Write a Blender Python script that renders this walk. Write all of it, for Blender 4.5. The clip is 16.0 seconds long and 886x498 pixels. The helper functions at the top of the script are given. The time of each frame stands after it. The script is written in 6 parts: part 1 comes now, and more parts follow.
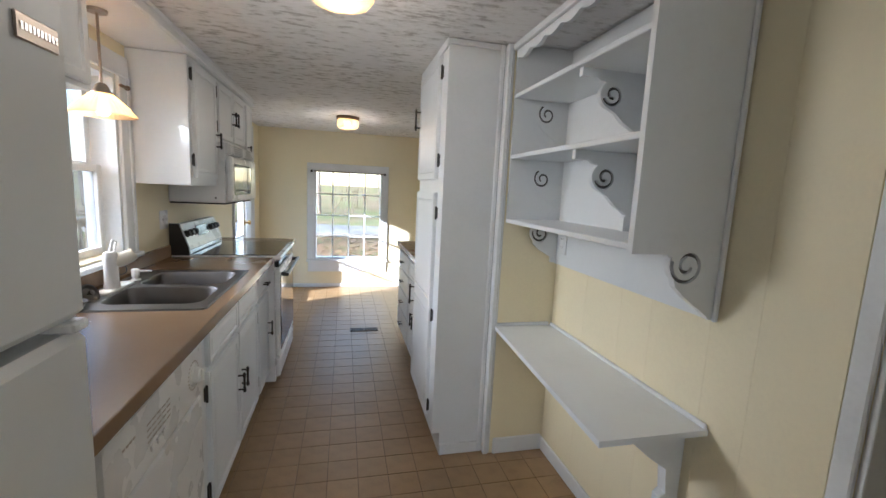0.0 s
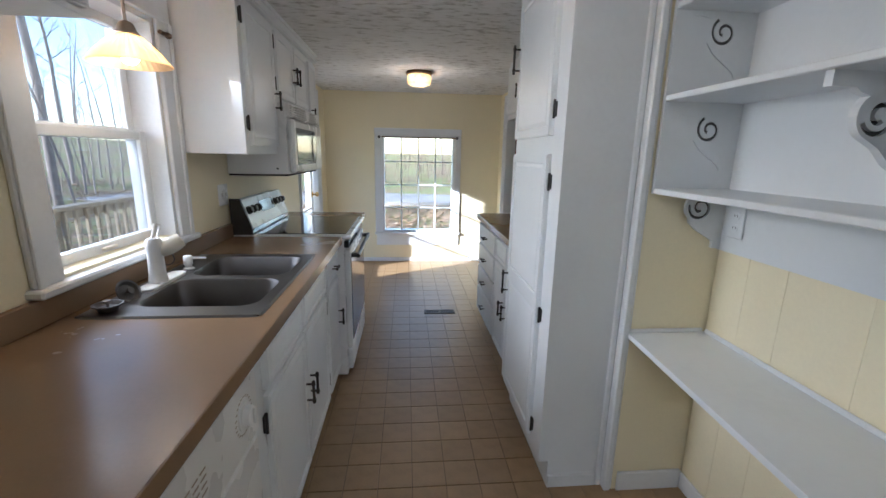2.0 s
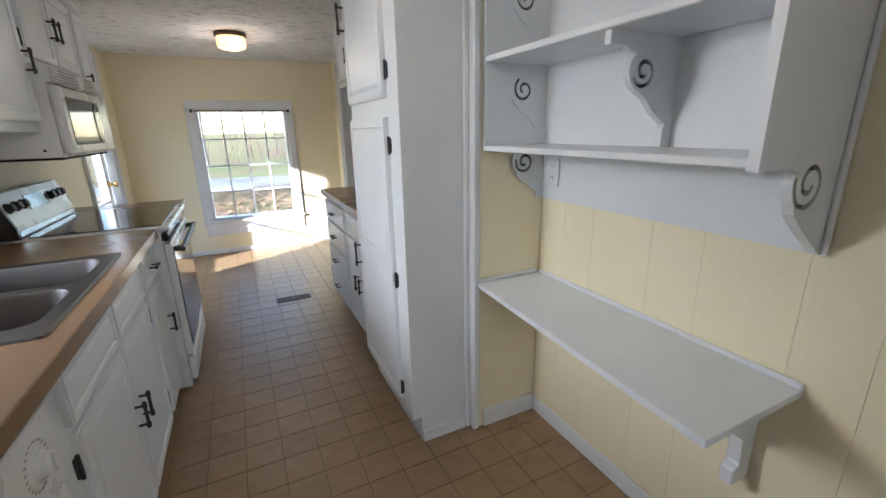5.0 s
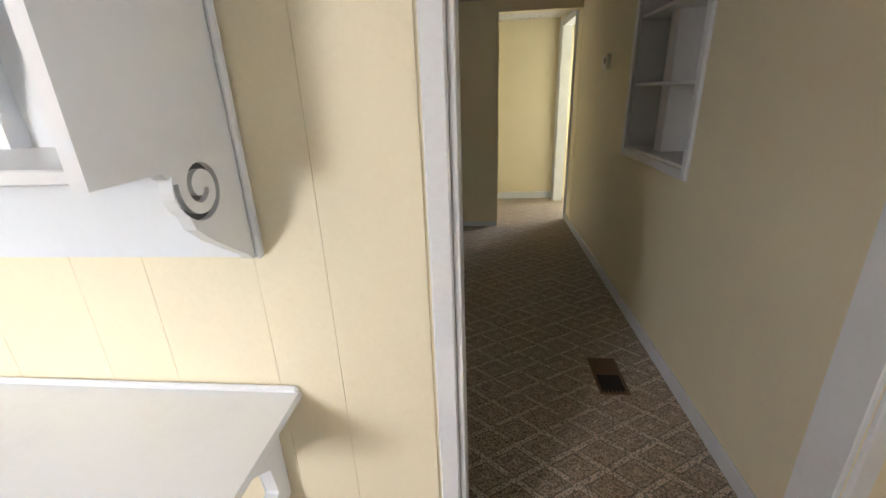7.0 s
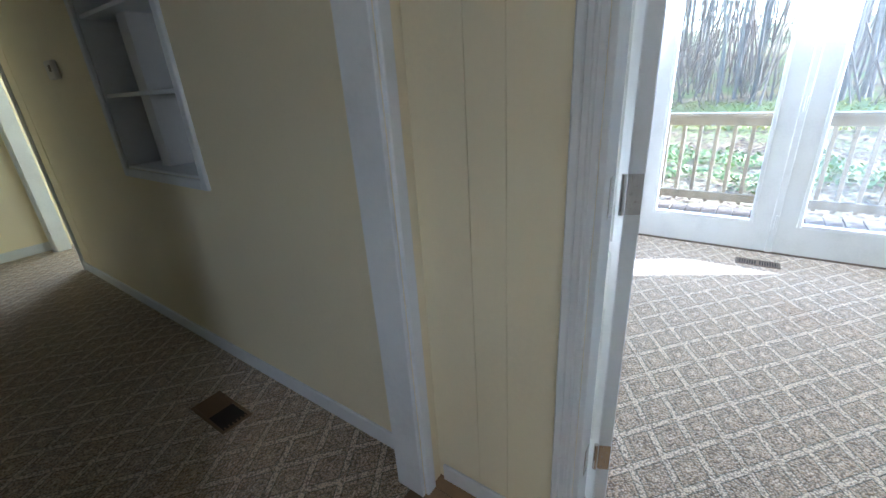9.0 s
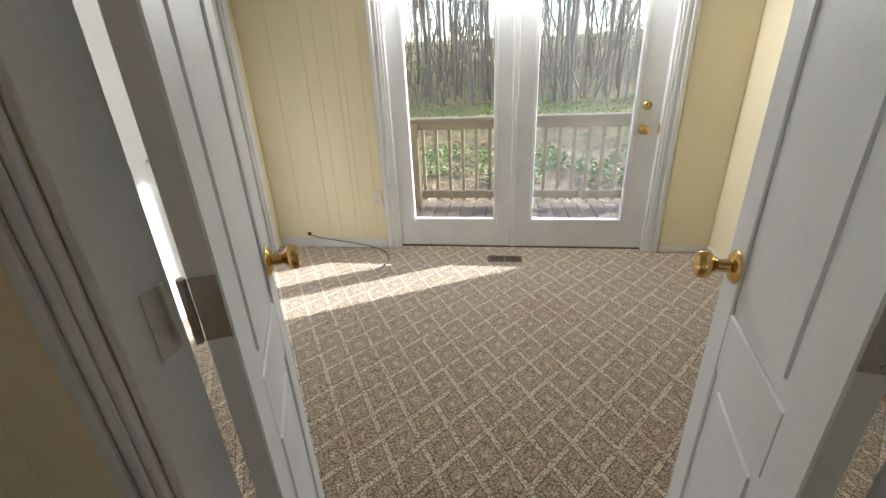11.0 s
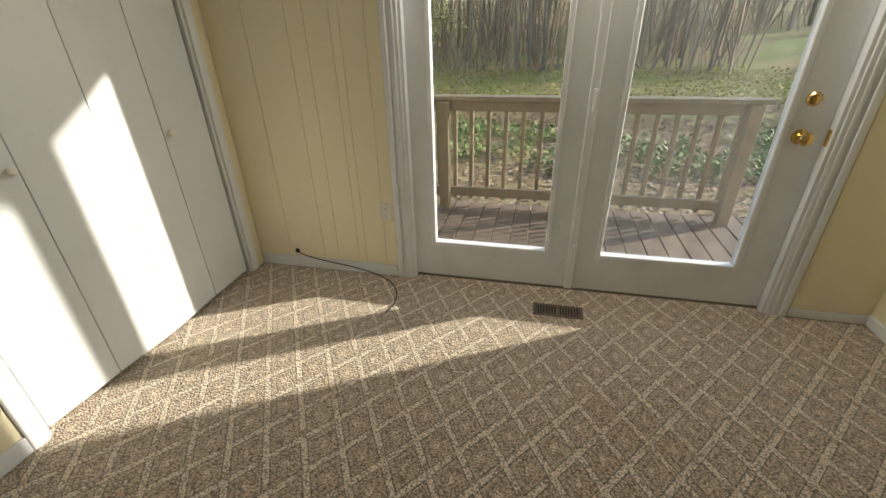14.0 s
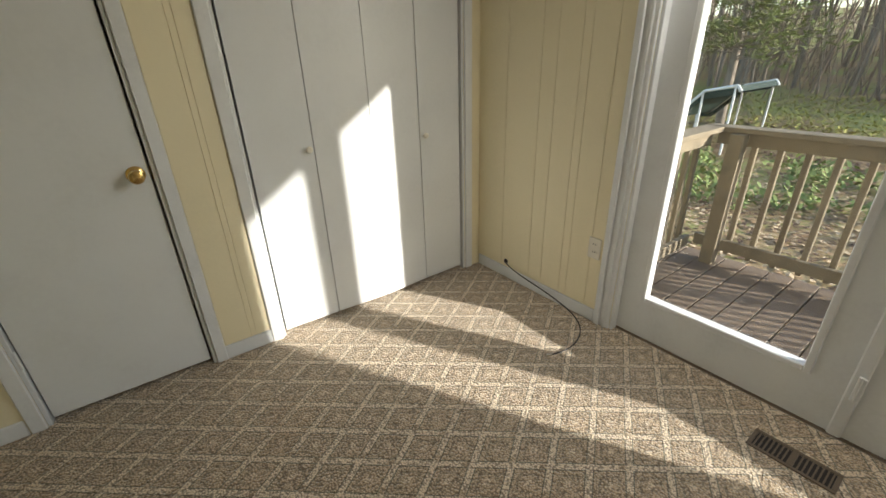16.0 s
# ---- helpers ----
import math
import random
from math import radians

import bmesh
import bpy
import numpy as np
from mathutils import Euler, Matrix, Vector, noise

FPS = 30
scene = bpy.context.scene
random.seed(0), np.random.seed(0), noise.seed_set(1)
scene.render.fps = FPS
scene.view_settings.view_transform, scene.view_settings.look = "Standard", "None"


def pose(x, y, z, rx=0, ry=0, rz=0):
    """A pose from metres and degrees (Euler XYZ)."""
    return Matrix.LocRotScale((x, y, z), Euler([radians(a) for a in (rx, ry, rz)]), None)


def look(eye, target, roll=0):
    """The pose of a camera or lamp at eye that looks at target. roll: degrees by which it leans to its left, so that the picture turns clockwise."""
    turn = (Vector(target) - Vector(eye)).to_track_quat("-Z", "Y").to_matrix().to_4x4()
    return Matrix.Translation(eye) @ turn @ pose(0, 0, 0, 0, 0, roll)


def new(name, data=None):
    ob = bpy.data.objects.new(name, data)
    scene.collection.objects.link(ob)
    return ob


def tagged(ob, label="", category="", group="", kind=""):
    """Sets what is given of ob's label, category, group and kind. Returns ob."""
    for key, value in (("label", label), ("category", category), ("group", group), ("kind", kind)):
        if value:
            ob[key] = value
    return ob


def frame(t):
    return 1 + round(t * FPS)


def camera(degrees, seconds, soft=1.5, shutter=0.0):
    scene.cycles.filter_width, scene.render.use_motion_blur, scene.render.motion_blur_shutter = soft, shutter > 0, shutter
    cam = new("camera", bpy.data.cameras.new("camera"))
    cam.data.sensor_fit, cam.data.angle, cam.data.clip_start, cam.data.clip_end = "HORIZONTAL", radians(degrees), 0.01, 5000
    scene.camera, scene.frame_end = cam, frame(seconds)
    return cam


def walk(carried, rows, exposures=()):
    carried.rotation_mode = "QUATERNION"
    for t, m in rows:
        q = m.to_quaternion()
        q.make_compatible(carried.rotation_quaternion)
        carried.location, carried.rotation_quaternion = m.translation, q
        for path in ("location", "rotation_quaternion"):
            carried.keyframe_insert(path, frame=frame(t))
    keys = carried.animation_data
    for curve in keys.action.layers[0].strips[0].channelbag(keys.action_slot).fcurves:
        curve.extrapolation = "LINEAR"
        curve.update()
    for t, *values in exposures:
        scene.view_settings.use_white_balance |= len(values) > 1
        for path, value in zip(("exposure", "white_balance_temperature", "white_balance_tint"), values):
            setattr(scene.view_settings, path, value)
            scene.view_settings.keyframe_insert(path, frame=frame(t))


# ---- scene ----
cam = camera(93.7, 16.0)
EXPO = [(0, 3.5, 5700, 12), (1.5, 3.35, 5500, 12), (2.5, 3.3, 5400, 12), (3.2, 3.3, 5400, 12), (5.5, 3.65, 5700, 12), (6.0, 3.85, 5800, 13), (7.0, 4.7, 5900, 16), (8.0, 5.0, 5600, 18), (8.5, 4.95, 5400, 17), (9.0, 4.15, 4900, 9), (10.0, 3.4, 5500, 11), (12.3, 2.3, 7100, 12), (14.0, 2.08, 7300, 8), (15.0, 1.85, 7700, 7), (16, 2.1, 7000, 8)]
PATH = [
    (0, (1.317, 3.125, 1.418), (1.783, 5.05, 1.139), 2.7),
    (0.5, (1.362, 3.227, 1.396), (1.75, 5.164, 1.081), 2.7),
    (1, (1.391, 3.351, 1.399), (1.686, 5.294, 1.028), 2.5),
    (1.5, (1.339, 3.484, 1.381), (1.548, 5.428, 0.96), 1.7),
    (2, (1.231, 3.653, 1.396), (1.405, 5.596, 0.952), 1.1),
    (2.5, (1.165, 3.757, 1.4), (1.341, 5.697, 0.949), 0.5),
    (3, (1.157, 3.777, 1.396), (1.353, 5.714, 0.937), -0.2),
    (3.2, (1.161, 3.764, 1.394), (1.369, 5.699, 0.932), -0.4),
    (5.3, (1.297, 3.677, 1.354), (2.328, 5.285, 0.763), -1.3),
    (5.5, (1.339, 3.706, 1.353), (2.513, 5.208, 0.746), -1.4),
    (6, (1.457, 3.736, 1.343), (2.969, 4.888, 0.718), -1.3),
    (6.5, (1.588, 3.703, 1.359), (3.331, 4.398, 0.672), -1.8),
    (7, (1.664, 3.659, 1.36), (3.526, 3.857, 0.658), -2.3),
    (7.5, (1.72, 3.664, 1.357), (3.554, 3.323, 0.634), -2.8),
    (8, (1.76, 3.663, 1.361), (3.421, 2.842, 0.608), -3.6),
    (8.5, (1.767, 3.642, 1.349), (3.163, 2.429, 0.588), -3.8),
    (9, (1.714, 3.617, 1.341), (2.818, 2.131, 0.584), -3.8),
    (9.5, (1.636, 3.523, 1.347), (2.481, 1.882, 0.578), -3.6),
    (10, (1.544, 3.368, 1.333), (2.174, 1.633, 0.564), -3.3),
    (10.2, (1.512, 3.32, 1.338), (2.065, 1.562, 0.561), -3.1),
    (12.3, (1.623, 2.639, 1.373), (1.639, 0.819, 0.544), -1.9),
    (12.5, (1.634, 2.577, 1.384), (1.642, 0.768, 0.53), -1.8),
    (13, (1.615, 2.422, 1.371), (1.682, 0.636, 0.474), -1.5),
    (13.5, (1.619, 2.3, 1.35), (1.816, 0.532, 0.435), -1.2),
    (14, (1.675, 2.096, 1.347), (2.086, 0.374, 0.416), -1.3),
    (14.5, (1.663, 1.962, 1.351), (2.362, 0.32, 0.448), -1.4),
    (15, (1.589, 1.828, 1.351), (2.603, 0.343, 0.477), -1.7),
    (15.5, (1.5, 1.815, 1.344), (2.76, 0.513, 0.498), -1.4),
    (16, (1.406, 1.78, 1.338), (2.873, 0.707, 0.502), -1.8),
]
walk(cam, [(t, look(eye, target, roll)) for t, eye, target, roll in PATH], EXPO)

# ---- sun, sky and added fill lamps ----
SUN = Vector((-1.0, -0.555, 0.386)).normalized()
world = bpy.data.worlds.new("world")
scene.world = world
world.use_nodes = True
wn = world.node_tree.nodes
sky = wn.new("ShaderNodeTexSky")
sky.sky_type = "NISHITA"
sky.sun_disc = False
sky.dust_density = 0.25
sky.sun_elevation = math.asin(SUN.z)
sky.sun_rotation = math.atan2(SUN.x, SUN.y)
wn["Background"].inputs["Strength"].default_value = 0.09
world.node_tree.links.new(sky.outputs["Color"], wn["Background"].inputs["Color"])
sun_data = bpy.data.lights.new("sun", "SUN")
sun_data.energy, sun_data.angle, sun_data.color = 2.0, radians(1.2), (1.0, 0.97, 0.92)
sun = new("sun", sun_data)
sun.matrix_world = look(SUN * 40, (0, 0, 0))


def sky_fill(eye, target, wide, high, watts, color=(1.0, 0.98, 0.95)):
    """Added area lamp that stands in for sky light at a window or door."""
    d = bpy.data.lights.new("sky_fill", "AREA")
    d.shape, d.size, d.size_y, d.energy, d.color = "RECTANGLE", wide, high, watts, color
    new("sky_fill", d).matrix_world = look(eye, target)


# area lamps added out of view to brighten the rooms
sky_fill((1.41, 0.045, 1.955), (1.41, 1.5, 0.0), 1.84, 0.11, 3.5)              # glass door of the sunroom
sky_fill((-0.6, 5.37, 1.76), (1.8, 4.85, 0.3), 0.92, 0.75, 5.5, (1.0, 0.95, 0.87))                # kitchen window
sky_fill((-0.12, 8.16, 2.17), (1.6, 8.0, 0.4), 0.75, 0.20, 3.0)               # kitchen outer door
sky_fill((7.19, 1.6, 1.3), (6.0, 1.8, 1.0), 1.1, 1.1, 1.7, (1.0, 0.93, 0.80))  # unseen bedroom window


# ---- materials ----
def ramp(nodes, stops):
    r = nodes.new("ShaderNodeValToRGB")
    e = r.color_ramp.elements
    while len(e) < len(stops):
        e.new(0.5)
    for k, (p, c) in zip(e, stops):
        k.position, k.color = p, (*c, 1)
    return r


def shade(c, k):
    return tuple(min(1, v * k) for v in c)


def material(name, color, rough=0.5, vary=0.06, scale=3.0, grain=60.0, bump=0.05, metal=0.0, spec=0.5, rnd=0.0, dist=0.002):
    """A surface with colour that drifts at two scales, and a fine relief."""
    m = bpy.data.materials.new(name)
    m.use_nodes = True
    t = m.node_tree
    n, l = t.nodes, t.links
    b = n["Principled BSDF"]
    co = n.new("ShaderNodeTexCoord")
    big, fine = n.new("ShaderNodeTexNoise"), n.new("ShaderNodeTexNoise")
    big.inputs["Scale"].default_value, fine.inputs["Scale"].default_value = scale, grain
    big.inputs["Detail"].default_value = 5
    for q in (big, fine):
        l.new(co.outputs["Object"], q.inputs["Vector"])
    mix = n.new("ShaderNodeMath")
    mix.operation = "MULTIPLY_ADD"
    mix.inputs[1].default_value = 0.35
    l.new(fine.outputs["Fac"], mix.inputs[0])
    l.new(big.outputs["Fac"], mix.inputs[2])
    r = ramp(n, [(0.35, shade(color, 1 - 2 * vary)), (0.65, color), (1.0, shade(color, 1 + vary))])
    l.new(mix.outputs[0], r.inputs["Fac"])
    out = r.outputs["Color"]
    if rnd:
        info, hsv, mr = n.new("ShaderNodeObjectInfo"), n.new("ShaderNodeHueSaturation"), n.new("ShaderNodeMapRange")
        mr.inputs["To Min"].default_value, mr.inputs["To Max"].default_value = 1 - rnd, 1 + rnd
        l.new(info.outputs["Random"], mr.inputs["Value"])
        l.new(mr.outputs["Result"], hsv.inputs["Value"])
        l.new(out, hsv.inputs["Color"])
        out = hsv.outputs["Color"]
    l.new(out, b.inputs["Base Color"])
    b.inputs["Metallic"].default_value = metal
    b.inputs["Specular IOR Level"].default_value = spec
    rr = n.new("ShaderNodeMapRange")
    rr.inputs["To Min"].default_value, rr.inputs["To Max"].default_value = max(0.02, rough - 0.08), min(1, rough + 0.08)
    l.new(big.outputs["Fac"], rr.inputs["Value"])
    l.new(rr.outputs["Result"], b.inputs["Roughness"])
    if bump:
        bp = n.new("ShaderNodeBump")
        bp.inputs["Strength"].default_value, bp.inputs["Distance"].default_value = bump, dist
        l.new(mix.outputs[0], bp.inputs["Height"])
        l.new(bp.outputs["Normal"], b.inputs["Normal"])
    return m


def glow(name, color, strength):
    m = bpy.data.materials.new(name)
    m.use_nodes = True
    b = m.node_tree.nodes["Principled BSDF"]
    b.inputs["Base Color"].default_value = (*color, 1)
    b.inputs["Emission Color"].default_value = (*color, 1)
    b.inputs["Emission Strength"].default_value = strength
    return m


def glass(name, tint=(1, 1, 1), film=0.0):
    """Clear pane: see-through with a gloss, and, if given, a thin milky film."""
    m = bpy.data.materials.new(name)
    m.use_nodes = True
    t = m.node_tree
    n, l = t.nodes, t.links
    n.remove(n["Principled BSDF"])
    clear, gloss, lw, mx = n.new("ShaderNodeBsdfTransparent"), n.new("ShaderNodeBsdfGlossy"), n.new("ShaderNodeLayerWeight"), n.new("ShaderNodeMixShader")
    clear.inputs["Color"].default_value = (*tint, 1)
    gloss.inputs["Roughness"].default_value = 0.02
    lw.inputs["Blend"].default_value = 0.5
    pw, fc = n.new("ShaderNodeMath"), n.new("ShaderNodeMath")
    pw.operation, fc.operation = "POWER", "MULTIPLY_ADD"
    pw.inputs[1].default_value, fc.inputs[1].default_value, fc.inputs[2].default_value = 5.0, 0.9, 0.03
    l.new(lw.outputs["Facing"], pw.inputs[0])
    l.new(pw.outputs[0], fc.inputs[0])
    l.new(fc.outputs[0], mx.inputs["Fac"])
    l.new(clear.outputs[0], mx.inputs[1])
    l.new(gloss.outputs[0], mx.inputs[2])
    last = mx
    if film:
        dif, m2, no, co, mp = n.new("ShaderNodeBsdfDiffuse"), n.new("ShaderNodeMixShader"), n.new("ShaderNodeTexNoise"), n.new("ShaderNodeTexCoord"), n.new("ShaderNodeMapping")
        tr, ad = n.new("ShaderNodeBsdfTranslucent"), n.new("ShaderNodeMixShader")
        mp.inputs["Scale"].default_value = (9, 9, 0.9)
        no.inputs["Scale"].default_value = 1.3
        no.inputs["Detail"].default_value = 4
        l.new(co.outputs["Object"], mp.inputs["Vector"])
        l.new(mp.outputs["Vector"], no.inputs["Vector"])
        mr = n.new("ShaderNodeMapRange")
        mr.inputs["From Min"].default_value, mr.inputs["From Max"].default_value = 0.35, 0.75
        mr.inputs["To Min"].default_value, mr.inputs["To Max"].default_value = film * 0.3, film * 1.6
        l.new(no.outputs["Fac"], mr.inputs["Value"])
        l.new(dif.outputs[0], ad.inputs[1])
        l.new(tr.outputs[0], ad.inputs[2])
        l.new(mr.outputs["Result"], m2.inputs["Fac"])
        l.new(mx.outputs[0], m2.inputs[1])
        l.new(ad.outputs[0], m2.inputs[2])
        last = m2
    l.new(last.outputs[0], n["Material Output"].inputs["Surface"])
    return m


WALL = material("yellow_wall_paint", (0.85, 0.772, 0.555), 0.55, 0.035, 1.6, 90, 0.12)
WHITE = material("white_enamel_paint", (0.765, 0.79, 0.805), 0.38, 0.03, 4, 50, 0.10)
TRIM = material("white_trim_paint", (0.765, 0.785, 0.80), 0.42, 0.05, 5, 70, 0.14)
APPL = material("white_appliance_enamel", (0.80, 0.80, 0.79), 0.28, 0.02, 6, 300, 0.03)
FRIDGE = material("pebbled_white_enamel", (0.74, 0.75, 0.74), 0.4, 0.02, 6, 420, 0.25, dist=0.001)
CREAM = material("almond_plastic", (0.80, 0.77, 0.68), 0.4, 0.03, 6, 120, 0.03)
BLACK = material("black_iron", (0.02, 0.018, 0.017), 0.4, 0.2, 20, 200, 0.1)
BLACKGLASS = material("black_ceramic_glass", (0.012, 0.012, 0.013), 0.06, 0.1, 5, 100, 0.0)
DARK = material("dark_gap", (0.015, 0.013, 0.012), 0.8, 0.2, 20, 100, 0.0)
# dark colour that paints the shade inside the scroll cuts
SLOT_SHADE = material("painted_slot_shade", (0.10, 0.10, 0.10), 0.8, 0.2, 20, 100, 0.0)
STEEL = material("brushed_stainless", (0.17, 0.163, 0.157), 0.42, 0.08, 9, 220, 0.06, metal=1.0)
CHROME = material("worn_chrome", (0.62, 0.60, 0.57), 0.22, 0.08, 20, 200, 0.05, metal=1.0)
BRASS = material("polished_brass", (0.72, 0.50, 0.20), 0.18, 0.1, 25, 200, 0.04, metal=1.0)
NICKEL = material("aged_nickel", (0.42, 0.36, 0.30), 0.35, 0.12, 20, 200, 0.05, metal=1.0)
BRONZE = material("brown_register_paint", (0.16, 0.095, 0.05), 0.5, 0.1, 20, 200, 0.1)
VENTMETAL = material("brown_register_metal", (0.12, 0.088, 0.06), 0.45, 0.1, 20, 200, 0.1)
COUNTER = material("brown_laminate", (0.25, 0.162, 0.094), 0.25, 0.04, 5, 160, 0.015)
DECKWOOD = material("weathered_deck_wood", (0.19, 0.14, 0.10), 0.7, 0.22, 8, 90, 0.4, rnd=0.12)
RAILWOOD = material("weathered_rail_wood", (0.25, 0.205, 0.14), 0.8, 0.2, 9, 110, 0.4, rnd=0.12)
BRICK = material("red_brick", (0.20, 0.062, 0.042), 0.85, 0.22, 14, 160, 0.5, rnd=0.22)
MORTAR = material("grey_mortar", (0.34, 0.31, 0.28), 0.9, 0.12, 20, 200, 0.5)
BARK = material("grey_bark", (0.26, 0.215, 0.175), 0.9, 0.3, 6, 40, 0.4, rnd=0.25)
TWIG = material("bare_twigs", (0.31, 0.235, 0.18), 0.9, 0.2, 6, 40, 0.0, rnd=0.2)
PINE = material("pine_needles", (0.15, 0.175, 0.04), 0.7, 0.3, 6, 40, 0.0)
LEAF = material("fallen_leaves", (0.36, 0.23, 0.125), 0.8, 0.4, 1.5, 30, 0.0)
PALELEAF = material("pale_fallen_leaves", (0.55, 0.42, 0.27), 0.8, 0.3, 1.5, 30, 0.0)
DARKLEAF = material("dark_fallen_leaves", (0.12, 0.068, 0.04), 0.8, 0.3, 1.5, 30, 0.0)
GRASS = material("winter_grass", (0.40, 0.37, 0.10), 0.8, 0.3, 2, 30, 0.0)
GREEN = material("green_ground_plants", (0.20, 0.26, 0.075), 0.7, 0.35, 2, 30, 0.0)
CANVAS = material("green_canvas", (0.008, 0.03, 0.024), 0.7, 0.15, 5, 100, 0.1)
TUBE = material("white_tent_tube", (0.8, 0.8, 0.8), 0.35, 0.03, 10, 100, 0.0)
CABLE = material("black_cable", (0.015, 0.014, 0.014), 0.45, 0.1, 20, 100, 0.0)
ROAD = material("pale_gravel", (0.36, 0.34, 0.31), 0.9, 0.2, 0.8, 20, 0.3)
PLASTER = material("off_white_paint", (0.78, 0.77, 0.74), 0.8, 0.03, 2, 80, 0.1)
BULB = glow("lit_bulb", (1.0, 0.74, 0.44), 5.0)
PANE = glass("window_glass", (0.96, 0.96, 0.96), film=0.004)
# tint dims the bright outdoors; film paints pale haze over the view
MILKY = glass("pale_haze_glass", (0.84, 0.82, 0.80), film=0.02)
# darker tint holds back the bright view, with some haze painted on
DIMMED = glass("view_dimming_glass", (0.66, 0.67, 0.70), film=0.02)
HAZY = glass("hazy_door_glass", (0.90, 0.915, 0.94), film=0.045)


def carpet_material():
    m = bpy.data.materials.new("berber_carpet")
    m.use_nodes = True
    t = m.node_tree
    n, l = t.nodes, t.links
    b = n["Principled BSDF"]
    b.inputs["Roughness"].default_value = 0.95
    b.inputs["Specular IOR Level"].default_value = 0.1
    b.inputs["Sheen Weight"].default_value, b.inputs["Sheen Roughness"].default_value = 0.5, 0.45
    co, sep = n.new("ShaderNodeTexCoord"), n.new("ShaderNodeSeparateXYZ")
    l.new(co.outputs["Object"], sep.inputs[0])

    def mth(op, a, c=None):
        q = n.new("ShaderNodeMath")
        q.operation = op
        for i, v in enumerate((a, c)):
            if v is None:
                continue
            if isinstance(v, (int, float)):
                q.inputs[i].default_value = v
            else:
                l.new(v, q.inputs[i])
        return q.outputs[0]

    def across_bands(a, c, shift):
        return mth("ADD", mth("ADD", mth("MULTIPLY", sep.outputs["X"], a), mth("MULTIPLY", sep.outputs["Y"], c)), shift + 400)

    U, V = across_bands(6.42, 4.06, -0.55), across_bands(5.68, -4.74, 1.75)      # rhombic lattice, 13 cm from band to band
    du, dv = (mth("ABSOLUTE", mth("SUBTRACT", mth("FRACT", w), 0.5)) for w in (U, V))   # 0 mid-cell, 0.5 on the lattice

    def woven(d, along, across):
        """Bands of the lattice that dive under every third crossing."""
        k = mth("MULTIPLY", mth("FLOOR", mth("ADD", across, 0.5)), 1.0)
        gap = mth("GREATER_THAN", mth("FRACT", mth("DIVIDE", mth("ADD", along, k), 2.0)), 0.14)
        return mth("MULTIPLY", mth("GREATER_THAN", d, 0.41), gap)

    ring = mth("MAXIMUM", du, dv)
    bu, bv = woven(du, V, U), woven(dv, mth("ADD", U, 1.0), V)
    band = mth("MAXIMUM", bu, bv)
    # dark lines beside the bands, painted as shade at their edges
    band_shade = mth("LESS_THAN", mth("ABSOLUTE", mth("SUBTRACT", ring, 0.40)), 0.018)
    hook = mth("MULTIPLY", mth("LESS_THAN", mth("ABSOLUTE", mth("SUBTRACT", ring, 0.235)), 0.035), mth("GREATER_THAN", mth("ADD", mth("FRACT", U), mth("FRACT", V)), 0.8))
    key = hook
    dot = mth("LESS_THAN", ring, 0.085)
    vor = n.new("ShaderNodeTexVoronoi")                               # yarn loops
    vor.inputs["Scale"].default_value = 138
    l.new(co.outputs["Object"], vor.inputs["Vector"])
    no, st = n.new("ShaderNodeTexNoise"), n.new("ShaderNodeTexNoise")
    no.inputs["Scale"].default_value, st.inputs["Scale"].default_value = 130, 1.7
    st.inputs["Detail"].default_value = 3
    for q in (no, st):
        l.new(co.outputs["Object"], q.inputs["Vector"])

    def mixc(f, a, c):
        q = n.new("ShaderNodeMix")
        q.data_type = "RGBA"
        for i, v in ((0, f), (6, a), (7, c)):
            if isinstance(v, tuple):
                q.inputs[i].default_value = (*v, 1)
            elif isinstance(v, float):
                q.inputs[i].default_value = v
            else:
                l.new(v, q.inputs[i])
        return q.outputs[2]

    base = ramp(n, [(0.3, (0.43, 0.325, 0.215)), (0.5, (0.57, 0.44, 0.30)), (0.7, (0.73, 0.58, 0.41))])
    l.new(no.outputs["Fac"], base.inputs["Fac"])
    pale = ramp(n, [(0.3, (0.75, 0.625, 0.465)), (0.7, (0.90, 0.77, 0.60))])
    l.new(no.outputs["Fac"], pale.inputs["Fac"])
    c = mixc(band, base.outputs["Color"], pale.outputs["Color"])
    c = mixc(mth("MULTIPLY", dot, 0.8), c, pale.outputs["Color"])
    c = mixc(mth("MULTIPLY", key, 0.45), c, (0.17, 0.145, 0.10))
    c = mixc(mth("MULTIPLY", band_shade, 0.8), c, (0.11, 0.125, 0.085))
    stain = n.new("ShaderNodeMapRange")
    stain.inputs["From Min"].default_value, stain.inputs["From Max"].default_value = 0.58, 0.75
    stain.inputs["To Max"].default_value = 0.45
    l.new(st.outputs["Fac"], stain.inputs["Value"])
    c = mixc(stain.outputs["Result"], c, (0.42, 0.235, 0.10))
    # shade between the yarn loops, painted into the colour
    loop_shade = n.new("ShaderNodeMapRange")
    loop_shade.inputs["From Min"].default_value, loop_shade.inputs["From Max"].default_value = 0.40, 0.72
    loop_shade.inputs["To Max"].default_value = 0.74
    l.new(vor.outputs["Distance"], loop_shade.inputs["Value"])
    c = mixc(loop_shade.outputs["Result"], c, (0.12, 0.092, 0.065))
    l.new(c, b.inputs["Base Color"])
    h = mth("ADD", mth("MULTIPLY", vor.outputs["Distance"], -1.0), mth("MULTIPLY", mth("SUBTRACT", band, mth("MULTIPLY", key, 0.7)), 0.5))
    bp = n.new("ShaderNodeBump")
    bp.inputs["Strength"].default_value, bp.inputs["Distance"].default_value = 1.0, 0.008
    l.new(h, bp.inputs["Height"])
    l.new(bp.outputs["Normal"], b.inputs["Normal"])
    return m


